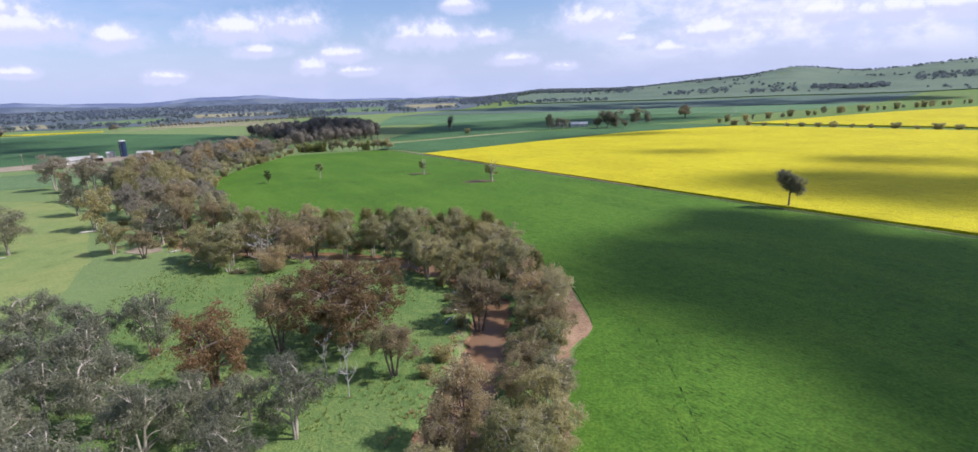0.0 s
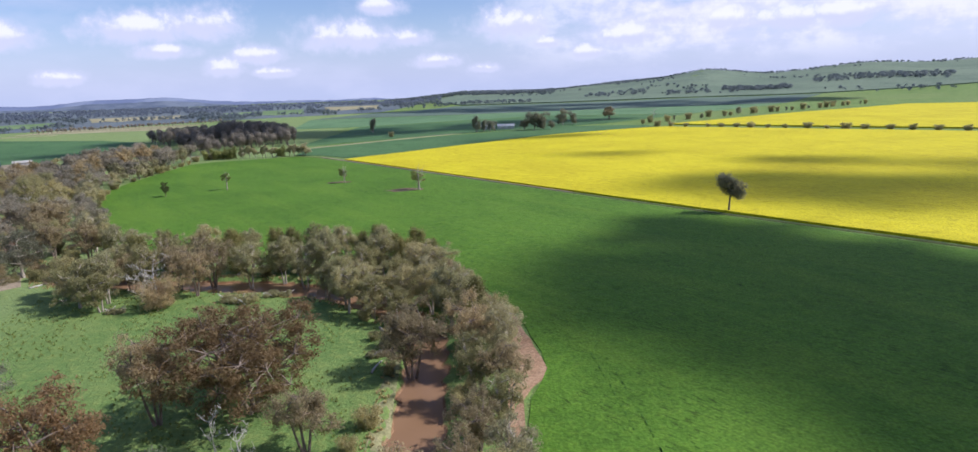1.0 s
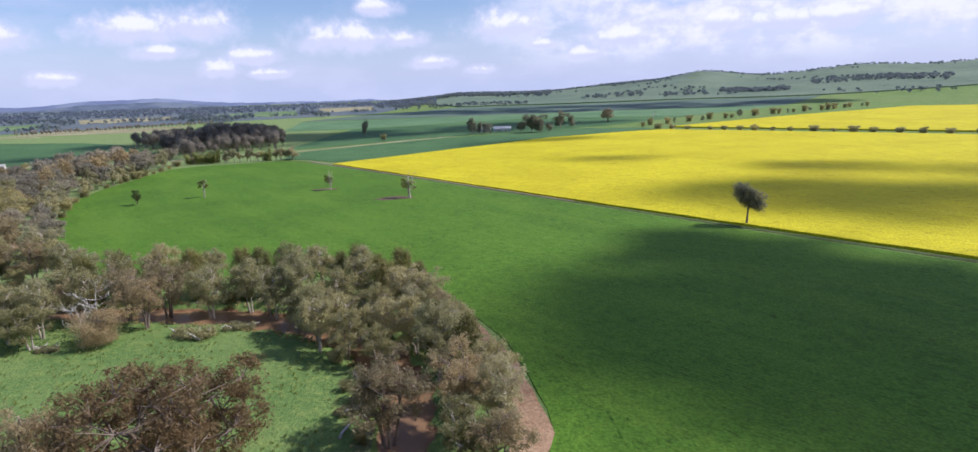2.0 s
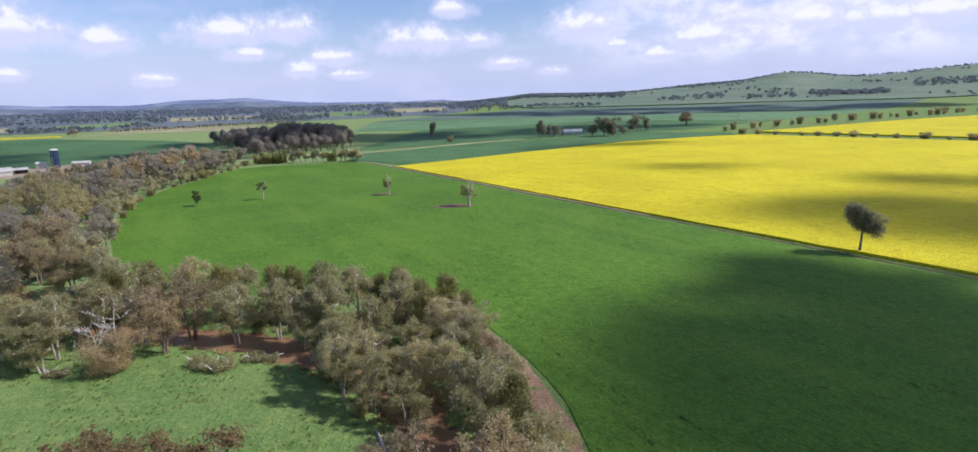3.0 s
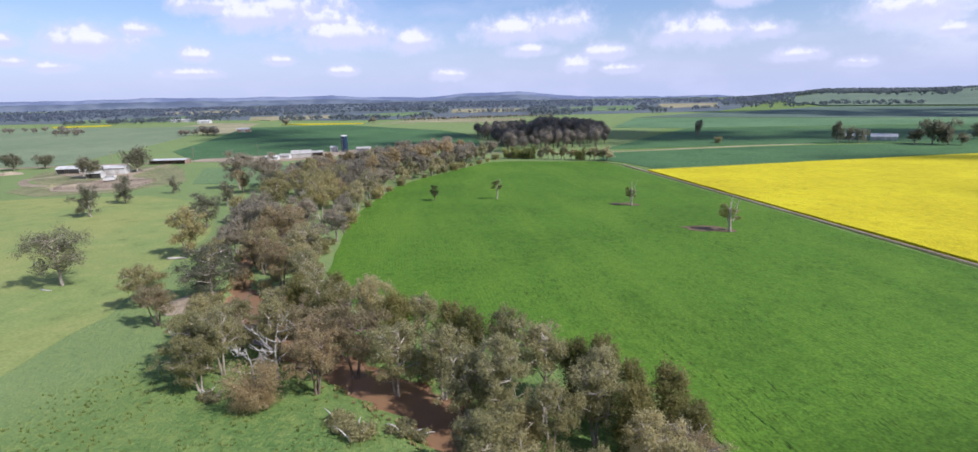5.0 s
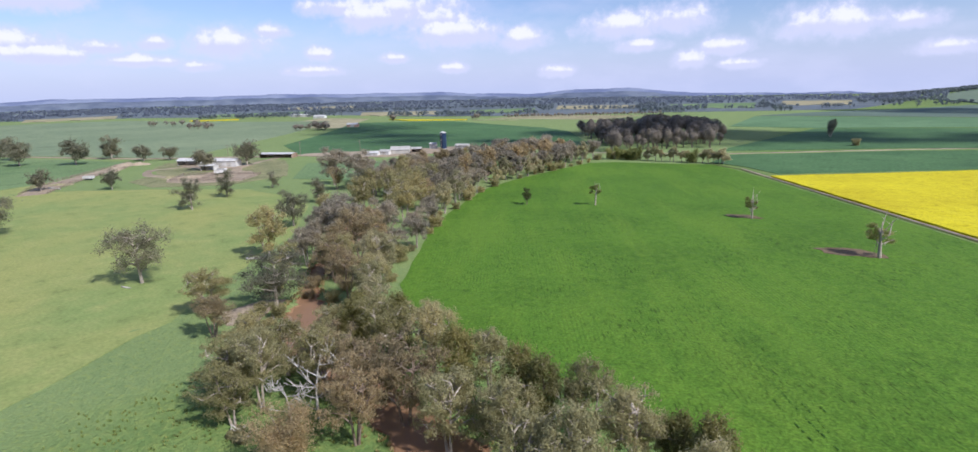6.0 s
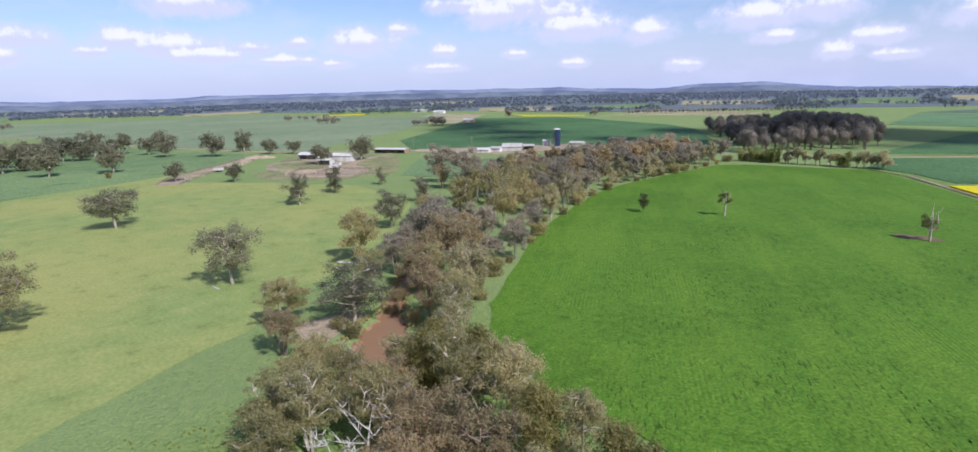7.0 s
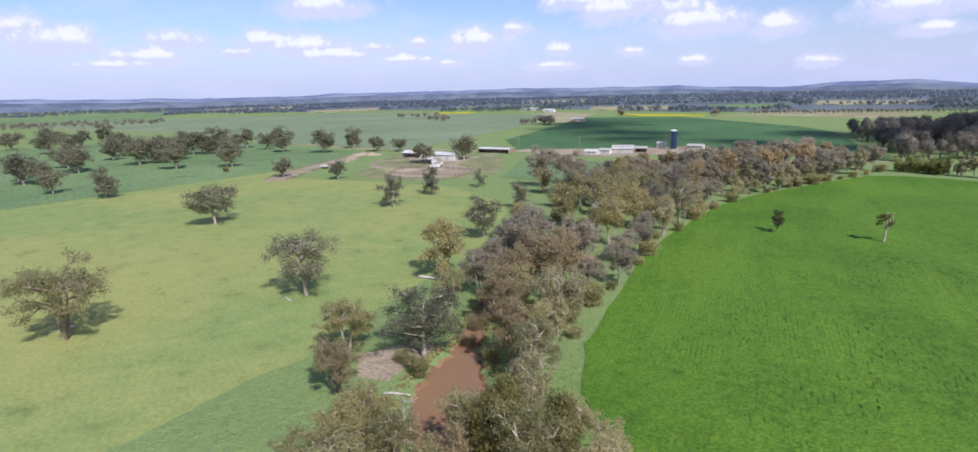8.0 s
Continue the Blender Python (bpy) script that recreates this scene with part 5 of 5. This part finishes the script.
for k in range(170):
    x, y = polar(rng.uniform(-112, -82), rng.uniform(1240, 1420))
    spots.append((x, y, rng.uniform(7, 12), 5.0))
distant("windbreak", spots, "wood_leaves", "clumps and windbreaks of trees among the far crops", 60, 0.6)


# ---- farm buildings ----
def slab(a, b):
    """The eight corners and six faces of a box between two opposite corners."""
    (x0, y0, z0), (x1, y1, z1) = a, b
    v = [(x0, y0, z0), (x1, y0, z0), (x1, y1, z0), (x0, y1, z0), (x0, y0, z1), (x1, y0, z1), (x1, y1, z1), (x0, y1, z1)]
    return v, [(0, 3, 2, 1), (4, 5, 6, 7), (0, 1, 5, 4), (1, 2, 6, 5), (2, 3, 7, 6), (3, 0, 4, 7)]


def box_part(name, a, b, material, parent, label=""):
    v, f = slab(a, b)
    return part(name, mesh_of(name, v, f, M[material]), parent, label)


def corrugated(name, x0, x1, y0, z0, y1, z1, material, parent, label=""):
    """One pitch of a ribbed iron roof, 6 cm thick."""
    n = max(2, int((x1 - x0) / 0.8))
    v, f = [], []
    for k in range(n * 2 + 1):
        x, up = x0 + (x1 - x0) * k / (n * 2), 0.07 * (k % 2)
        v += [(x, y0, z0 + up), (x, y1, z1 + up), (x, y1, z1 + up - 0.06), (x, y0, z0 + up - 0.06)]
        if k:
            o = 4 * k
            f += [(o + j, o - 4 + j, o - 4 + (j + 1) % 4, o + (j + 1) % 4) for j in range(4)]
    f += [(0, 3, 2, 1), (o, o + 1, o + 2, o + 3)]
    return part(name, mesh_of(name, v, f, M[material]), parent, label)


def shed(x, y, turn, long, deep, eaves, ridge, wall, roof, text, doors=1, open_front=False):
    """A gabled shed along its local x."""
    base = new("shed")
    base.matrix_basis = pose(x, y, spot(x, y), 0, 0, turn)
    L, D, t = long / 2, deep / 2, 0.15
    if open_front:
        n = max(2, int(long / 5))
        for k in range(n + 1):
            px = -L + 0.2 + (long - 0.4) * k / n
            box_part("post", (px - 0.12, -D + 0.1, -0.3), (px + 0.12, -D + 0.34, eaves), "weathered_timber", base)
    else:
        gap = long / (doors * 2 + 1)
        for k in range(doors + 1):
            a = -L + gap * 2 * k
            box_part("wall", (a, -D, -0.3), (min(a + gap, L), -D + t, eaves), wall, base)
        for k in range(doors):
            a = -L + gap * (2 * k + 1)
            door = box_part("door", (a, -D + 0.05, -0.1), (a + gap, -D + 0.12, eaves * 0.82), "grey_sheeting", base, "grey sliding sheet-iron door")
            box_part("handle", (a + gap * 0.44, -D - 0.01, 0.9), (a + gap * 0.56, -D + 0.05, 1.2), "dark_opening", door)
            box_part("lintel", (a, -D, eaves * 0.82), (a + gap, -D + t, eaves), wall, base)
    box_part("wall", (-L, D - t, -0.3), (L, D, eaves), wall, base)
    for s in (-1, 1):
        v = []
        for xx in (s * L, s * (L - t)):
            v += [(xx, -D + t, -0.3), (xx, D - t, -0.3), (xx, D - t, eaves), (xx, 0, ridge - 0.1), (xx, -D + t, eaves)]
        f = [(0, 1, 2, 3, 4), (9, 8, 7, 6, 5)] + [(j, 5 + j, 5 + (j + 1) % 5, (j + 1) % 5) for j in range(5)]
        part("wall", mesh_of("wall", v, f, M[wall]), base)
        corrugated("roof", -L - 0.4, L + 0.4, s * (D + 0.5), eaves - 0.05, s * 0.02, ridge, roof, base)
    return tagged(base, text, "shed", "farm sheds")


loop = [(-332 + 30 * math.cos(k * 0.35) * (1 + 0.1 * math.sin(2 * k)), 284 + 22 * math.sin(k * 0.35)) for k in range(19)]
ribbon("yard_track", loop, 5.0, 0.12, M["dirt"], "pale dirt loop track through the farmyard", "track")
ribbon("yard_track", [(-318, 303), (-336, 330), (-352, 362)], 4.0, 0.16, M["dirt"], "pale dirt track from yard to road", "track")
sheet("yard_grass", [(-322, 244), (-290, 240), (-262, 262), (-262, 296), (-300, 326), (-330, 346), (-382, 330), (-392, 300), (-372, 282), (-340, 268)], 4.0, 0.08, M["dry_margin"], "dry worn grass round the farmyard", "farmyard", rough=0.1)
sheet("farmyard", [(-318, 262), (-300, 252), (-284, 256), (-268, 272), (-278, 290), (-300, 300), (-322, 294), (-312, 278)], 3.0, 0.2, M["dirt"], "trodden pale dirt pens", "farmyard", rough=0.15)
sheet("farmyard", [(-352, 292), (-330, 294), (-318, 306), (-326, 318), (-350, 316), (-374, 312), (-376, 298)], 3.0, 0.24, M["dirt"], "pale dirt apron round the yard sheds", "farmyard", rough=0.1)
sheet("bare_patch", [(-130, 214), (-122, 211), (-115, 216), (-114, 223), (-121, 228), (-129, 224)], 1.5, 0.35, M["earth"], "bare red-brown creek bed among gums", "bare patch", rough=0.3)
sheet("bare_patch", [(-104, 160), (-97, 157), (-93, 160), (-96.5, 166), (-99, 172), (-103, 169)], 1.5, 0.12, M["dirt"], "trampled pale bank beside the pool", "bare patch", rough=0.1)
sheet("farmyard", [(-310, 372), (-276, 384), (-252, 432), (-246, 462), (-276, 466), (-300, 430), (-350, 380), (-346, 366)], 4.0, 0.25, M["dirt"], "brown dirt yard round the silo", "farmyard", rough=0.1)
sheet("stock_yard", [(-318, 206), (-346, 226), (-366, 246), (-412, 292), (-422, 290), (-372, 238), (-350, 214), (-322, 196)], 3.0, 0.22, M["dirt"], "trampled brown stock yard", "farmyard", rough=0.2)
sheet("hold_paddock", [(-300, 340), (-250, 375), (-240, 420), (-205, 420), (-205, 350), (-215, 300), (-250, 290)], 5.0, 0.12, M["mid_crop"], "green holding paddock by the creek")
sheet("stubble_field", [(218, 634), (250, 640), (262, 662), (226, 652)], 4.0, 0.1, M["straw"], "pale bare ground beside a red tree")
sheet("stubble_field", [(-505, 800), (-440, 822), (-446, 834), (-512, 812)], 5.0, 0.25, M["straw"], "pale dry strip")

shed(-292, 389, 28, 8, 6, 2.2, 3.2, "white_sheeting", "white_sheeting", "low white-walled farm shed", 2)
shed(-288, 397, 22, 7, 6, 2.6, 3.6, "white_sheeting", "grey_sheeting", "small white shed with a grey iron roof", 1)
shed(-284, 408, 40, 13, 11, 3.0, 5.0, "grey_sheeting", "grey_sheeting", "large pale grey gabled machinery shed", 3)
shed(-278, 418, 40, 7, 7, 2.8, 3.8, "rusty_sheeting", "grey_sheeting", "open-fronted dark implement shed", 2, True)
shed(-264, 454, 20, 10, 6, 2.4, 3.4, "grey_sheeting", "grey_sheeting", "low grey shed beside the silo", 2)
shed(-284, 444, 15, 4.5, 4, 3.6, 4.6, "white_sheeting", "white_sheeting", "small white shed at the silo's foot", 1)
shed(-235, 468, 10, 5, 4, 2.6, 3.4, "white_sheeting", "white_sheeting", "small white hut beside a track", 1)
shed(-349, 355, 24, 24, 8, 2.8, 3.5, "rusty_sheeting", "white_sheeting", "long open hay shed with a pale roof", 1, True)
shed(-366, 302, 30, 13, 8, 3.2, 4.6, "white_sheeting", "white_sheeting", "white-roofed open shed in the yard", 1, True)
shed(-335, 308, 32, 14, 8, 3.8, 5.2, "white_sheeting", "white_sheeting", "white iron workshop with bright walls", 2)
shed(-328, 292, 32, 8, 6, 3.0, 3.8, "white_sheeting", "white_sheeting", "white covered pen in the yard", 1, True)
shed(-569, 630, 30, 14, 8, 3.4, 5.2, "brick_wall", "white_sheeting", "far farmhouse with a pale roof", 1)
shed(-663, 208, 60, 18, 9, 3.2, 4.8, "brick_wall", "white_sheeting", "farmhouse with a white roof among gums", 1)
shed(74, 594, -8, 13, 8, 3.0, 4.6, "white_sheeting", "white_sheeting", "homestead wing with a white iron roof", 1)
shed(91, 592, -8, 16, 9, 3.0, 4.8, "white_sheeting", "white_sheeting", "long homestead with a white iron roof", 2)
shed(-1010, 900, 25, 40, 14, 4.0, 6.0, "white_sheeting", "white_sheeting", "far long white iron farm shed", 1)
shed(-905, 860, 25, 22, 12, 4.0, 6.0, "white_sheeting", "white_sheeting", "far white iron farm shed", 1)


def ring(name, r, z0, z1, material, parent, label="", sides=28, top=None):
    v = [(r * math.cos(math.tau * k / sides), r * math.sin(math.tau * k / sides), z) for z in (z0, z1) for k in range(sides)]
    f = [(k, (k + 1) % sides, sides + (k + 1) % sides, sides + k) for k in range(sides)] + [tuple(range(sides))[::-1]]
    if top is None:
        f.append(tuple(range(sides, 2 * sides)))
    else:
        o = len(v)
        for j, (rr, zz) in enumerate(top):
            v += [(rr * math.cos(math.tau * k / sides), rr * math.sin(math.tau * k / sides), zz) for k in range(sides)]
            b = o + (j - 1) * sides if j else sides
            f += [(b + k, b + (k + 1) % sides, o + j * sides + (k + 1) % sides, o + j * sides + k) for k in range(sides)]
        f.append(tuple(range(o + (len(top) - 1) * sides, o + len(top) * sides)))
    return part(name, mesh_of(name, v, f, M[material]), parent, label)


silo = new("grain_silo")
silo.matrix_basis = pose(-273.5, 443, spot(-273.5, 443))
ring("plinth", 2.7, -0.3, 0.5, "concrete", silo, "grey concrete plinth")
ring("shell", 2.35, 0.5, 12.0, "blue_enamel", silo)
for k in range(8):
    ring("band", 2.4, 1.5 + 1.4 * k, 1.6 + 1.4 * k, "blue_enamel", silo)
ring("dome", 2.42, 12.0, 12.12, "white_sheeting", silo, "pale domed cap", 28, [(2.1, 12.5), (1.3, 12.85), (0.3, 13.0)])
ladder = box_part("ladder", (-0.25, -2.6, 0.4), (-0.19, -2.54, 12.2), "grey_sheeting", silo, "grey steel ladder")
box_part("rail", (0.19, -2.6, 0.4), (0.25, -2.54, 12.2), "grey_sheeting", ladder)
for k in range(26):
    box_part("rung", (-0.19, -2.59, 0.8 + k * 0.44), (0.19, -2.55, 0.84 + k * 0.44), "grey_sheeting", ladder)
tagged(silo, "tall dark blue enamelled tower silo with a pale cap", "silo")


def fence(points, gap=4.0, high=1.3, rails=3, text="weathered timber rail fence of the stock yards"):
    base = new("fence")
    x0, y0 = points[0]
    base.matrix_basis = pose(x0, y0, 0)
    v, f = slab((-0.09, -0.09, -0.4), (0.09, 0.09, high))
    post = mesh_of("post", v, f, M["weathered_timber"])
    for (ax, ay), (bx, by) in zip(points, points[1:]):
        ln = math.hypot(bx - ax, by - ay)
        turn = math.degrees(math.atan2(by - ay, bx - ax))
        n = max(1, round(ln / gap))
        for k in range(n):
            px, py = ax + (bx - ax) * k / n, ay + (by - ay) * k / n
            ob = part("post", post, base)
            ob.matrix_basis = pose(px - x0, py - y0, spot(px, py), 0, 0, turn)
        for r in range(rails):
            z = high * (r + 0.75) / rails
            v, f = slab((0, 0.09, z - 0.07), (ln, 0.14, z + 0.07))
            ob = part("rail", mesh_of("rail", v, f, M["weathered_timber"]), base)
            ob.matrix_basis = pose(ax - x0, ay - y0, 0, 0, 0, turn)
    return tagged(base, text, "fence", "stock yard fences")


fence([(-318, 207), (-349, 232), (-366, 248), (-410, 294)])
fence([(-324, 198), (-353, 214), (-374, 238), (-420, 290)])
fence([(-349, 232), (-353, 214)])
fence([(-366, 248), (-374, 238)])
fence([(-290, 262), (-270, 276), (-282, 294), (-306, 284), (-290, 262)])
fence([(-306, 284), (-320, 272), (-304, 256), (-290, 262)])
fence([(-292, 372), (-262, 352), (-226, 366), (-244, 420)], 6.0, 1.2, 2, "pale rail fence round the holding paddock")


def heap(x, y, long, wide, high, material, text, name, seed):
    """A lumpy pile: a domed patch of rough ground."""
    rng = random.Random(seed)
    v, f, n, m = [], [], 18, 10
    a0 = rng.uniform(0, 180)
    for i in range(n + 1):
        for j in range(m + 1):
            u, w = i / n * 2 - 1, j / m * 2 - 1
            dome = max(0.0, 1 - u * u) ** 0.5 * max(0.0, 1 - w * w) ** 0.5
            px, py = u * long / 2, w * wide / 2
            v.append((px, py, high * dome * (0.75 + 0.6 * noise.noise(Vector((px * 0.5, py * 0.5, seed)))) - 0.15))
    for i in range(n):
        for j in range(m):
            o = i * (m + 1) + j
            f.append((o, o + m + 1, o + m + 2, o + 1))
    ob = new(name, mesh_of(name, v, f, M[material], True))
    ob.matrix_basis = pose(x, y, spot(x, y) + 0.1, 0, 0, a0)
    return tagged(ob, text, name.replace("_", " "), "heaps in the yards")


for k, (x, y, ln, wd, hg, mt, tx) in enumerate((
        (-305, 268, 14, 5, 1.8, "dirt", "long brown heap of earth in the yard"), (-296, 280, 10, 4, 1.6, "dirt", "brown heap of scrap and earth"), (-316, 262, 9, 4, 1.5, "straw", "pale heap of old hay"),
        (-388, 268, 30, 6, 2.6, "dirt", "long brown silage berm by the stock yards"), (-404, 284, 22, 6, 2.4, "dirt", "pale earth berm by the stock yards"), (-345, 222, 12, 5, 1.2, "straw", "pale heap of hay bales"))):
    heap(x, y, ln, wd, hg, mt, tx, "spoil_heap", k + 3)


def trailer(x, y, turn, text):
    base = new("farm_trailer")
    base.matrix_basis = pose(x, y, spot(x, y) + 0.2, 0, 0, turn)
    box_part("tray", (-2.6, -1.1, 0.8), (2.6, 1.1, 1.0), "grey_sheeting", base)
    for s in (-1, 1):
        box_part("side", (-2.6, s * 1.1 - 0.05, 1.0), (2.6, s * 1.1 + 0.05, 2.1), "white_sheeting", base)
        for q in (-1.0, 1.0):
            w = ring("wheel", 0.45, -0.14, 0.14, "dark_opening", base, "dark rubber wheel", 14)
            w.matrix_basis = pose(q, s * 0.95, 0.45, 90, 0, 0)
            ring("hub", 0.18, -0.17, 0.17, "grey_sheeting", w, "grey steel hub", 10)
    box_part("headboard", (2.5, -1.05, 1.0), (2.6, 1.05, 2.3), "white_sheeting", base)
    return tagged(base, text, "trailer", "farm trailers")


trailer(-312, 290, 20, "white-sided farm trailer parked in the yard")
trailer(-303, 283, 80, "white-sided farm trailer beside the pens")
trailer(-352, 238, 40, "pale farm trailer beside the stock yard rails")


def utility_pole(x, y, turn):
    base = new("utility_pole")
    base.matrix_basis = pose(x, y, spot(x, y), 0, 0, turn)
    v, f = [], []
    tube(v, f, [(0, 0, -0.5), (0, 0, 4.5), (0, 0, 9.0)], [0.16, 0.14, 0.11], 8)
    part("pole", mesh_of("pole", v, f, M["weathered_timber"], True), base)
    arm = box_part("crossarm", (-1.1, -0.06, 8.2), (1.1, 0.06, 8.36), "weathered_timber", base)
    for q in (-0.9, 0.0, 0.9):
        box_part("insulator", (q - 0.05, -0.05, 8.36), (q + 0.05, 0.05, 8.55), "white_sheeting", arm, "white insulator")
    tagged(base, "weathered timber power pole beside the farm road", "power pole", "power poles")


for x, y in ((-425, 316), (-388, 342), (-352, 376), (-318, 402)):
    utility_pole(x, y, 50)

# ---- small things on the near ground ----
def brush(x, y, long, wide, high, seed, text):
    """A fallen crown: bleached limbs and dry grey leaves on the grass."""
    rng, rs = random.Random(seed), np.random.RandomState(seed)
    base = new("fallen_branch")
    base.matrix_basis = pose(x, y, spot(x, y), 0, 0, rng.uniform(-20, 20))
    for k in range(8):
        v, f = [], []
        a = Vector((rng.uniform(-long, long) * 0.45, rng.uniform(-wide, wide) * 0.4, 0.1))
        b = a + Vector((rng.uniform(-2, 2) * long * 0.2, rng.uniform(-1, 1) * wide * 0.4, high * rng.uniform(0.2, 0.9)))
        tube(v, f, bend(a, (a + b) / 2 + Vector((0, 0, 0.4)), b, 4), [0.16, 0.13, 0.1, 0.07, 0.03], 5)
        part("limb", mesh_of("limb", v, f, M["dead_wood"], True), base)
    quads = [leaf_faces(rs, (rng.uniform(-0.5, 0.5) * long, rng.uniform(-0.5, 0.5) * wide, high * rng.uniform(0.15, 0.5)), high * rng.uniform(0.4, 0.65), 260, 0.32) for _ in range(18)]
    part("dry_leaves", loose_mesh("dry_leaves", np.concatenate(quads), M["grey_leaves"]), base, "dry grey leaves")
    return tagged(base, text, "fallen branch", "fallen branches")


brush(-38.5, 137, 6.5, 3.6, 2.2, 3, "fallen gum crown with dry grey leaves on the grass")
brush(-31, 140, 5, 2.5, 1.2, 4, "fallen grey branches near the creek bank")
brush(-62, 137, 3, 2, 1.0, 5, "small heap of dead branches on the grass")
brush(-8, 106, 4, 2, 0.8, 6, "drift of dead sticks on the creek margin")


def log(x, y, long, turn, thick, seed):
    rng = random.Random(seed)
    v, f = [], []
    tube(v, f, bend((0, 0, thick * 0.8), (long / 2, rng.uniform(-0.4, 0.4), thick), (long, 0, thick * 0.7), 5), [thick, thick * 0.95, thick * 0.85, thick * 0.8, thick * 0.7, thick * 0.5], 8)
    f.append(tuple(range(8))[::-1])
    ob = new("fallen_log", mesh_of("fallen_log", v, f, M["dead_wood"], True))
    ob.matrix_basis = pose(x, y, spot(x, y) + 0.02, 0, 0, turn)
    tagged(ob, "bleached fallen log lying on the ground", "log", "fallen logs")


for k, (x, y, ln, tn, th) in enumerate(((-134, 186, 5, 30, 0.35), (-28, 141, 5, 10, 0.22), (-9, 100, 4, 70, 0.2), (-149, 120, 3, 60, 0.25), (-139, 158, 3, 10, 0.2),
                                            (-7, 113, 5, 110, 0.22), (-90, 158, 4, 45, 0.2), (-336, 214, 9, 10, 0.5))):
    log(x, y, ln, tn, th, k)


def tussocks(name, spots_xy, material, size, text, seed):
    rs = np.random.RandomState(seed)
    rows = []
    for x, y in spots_xy:
        z = spot(x, y)
        n = 7
        a = rs.uniform(0, math.tau, n)
        h = size * rs.uniform(0.5, 1.2, n)
        sp = size * rs.uniform(0.3, 1.0, n)
        root = np.stack([x + 0.25 * sp * np.cos(a), y + 0.25 * sp * np.sin(a), np.full(n, z - 0.05)], 1)
        tip = np.stack([x + sp * np.cos(a), y + sp * np.sin(a), z + h], 1)
        side = np.stack([-np.sin(a), np.cos(a), np.zeros(n)], 1) * (size * 0.3)
        rows.append(np.stack([root - side, root + side, tip + side * 0.5, tip - side * 0.5], 1))
    tagged(new(name, loose_mesh(name, np.concatenate(rows), M[material])), text, "grass", kind="stuff")


rng = random.Random(77)
spots = []
while len(spots) < 900:
    k = rng.randrange(len(CREEK) - 1)
    u, side = rng.random(), rng.choice((-1, 1))
    (ax, ay), (bx, by) = CREEK[k], CREEK[k + 1]
    n = math.hypot(bx - ax, by - ay)
    w = (BREADTH[k] + (BREADTH[k + 1] - BREADTH[k]) * u) * rng.uniform(1.3, 1.9) * side
    x, y = ax + (bx - ax) * u - w * (by - ay) / n, ay + (by - ay) * u + w * (bx - ax) / n
    if 50 < y < 300:
        spots.append((x, y))
tussocks("bank_grass", spots, "straw_leaves", 0.4, "dry straw-coloured grass along the creek banks", 6)
spots = []
while len(spots) < 2200:
    x, y = rng.uniform(-86, -8), rng.uniform(66, 150)
    if float(creek_reach(np.array([x]), np.array([y]))[0]) > 1.7 and noise.noise(Vector((x / 9.0, y / 9.0, 1.0))) > -0.1:
        spots.append((x, y))
tussocks("pasture_tufts", spots, "tuft_leaves", 0.27, "rank green grass tufts over the near pasture", 9)
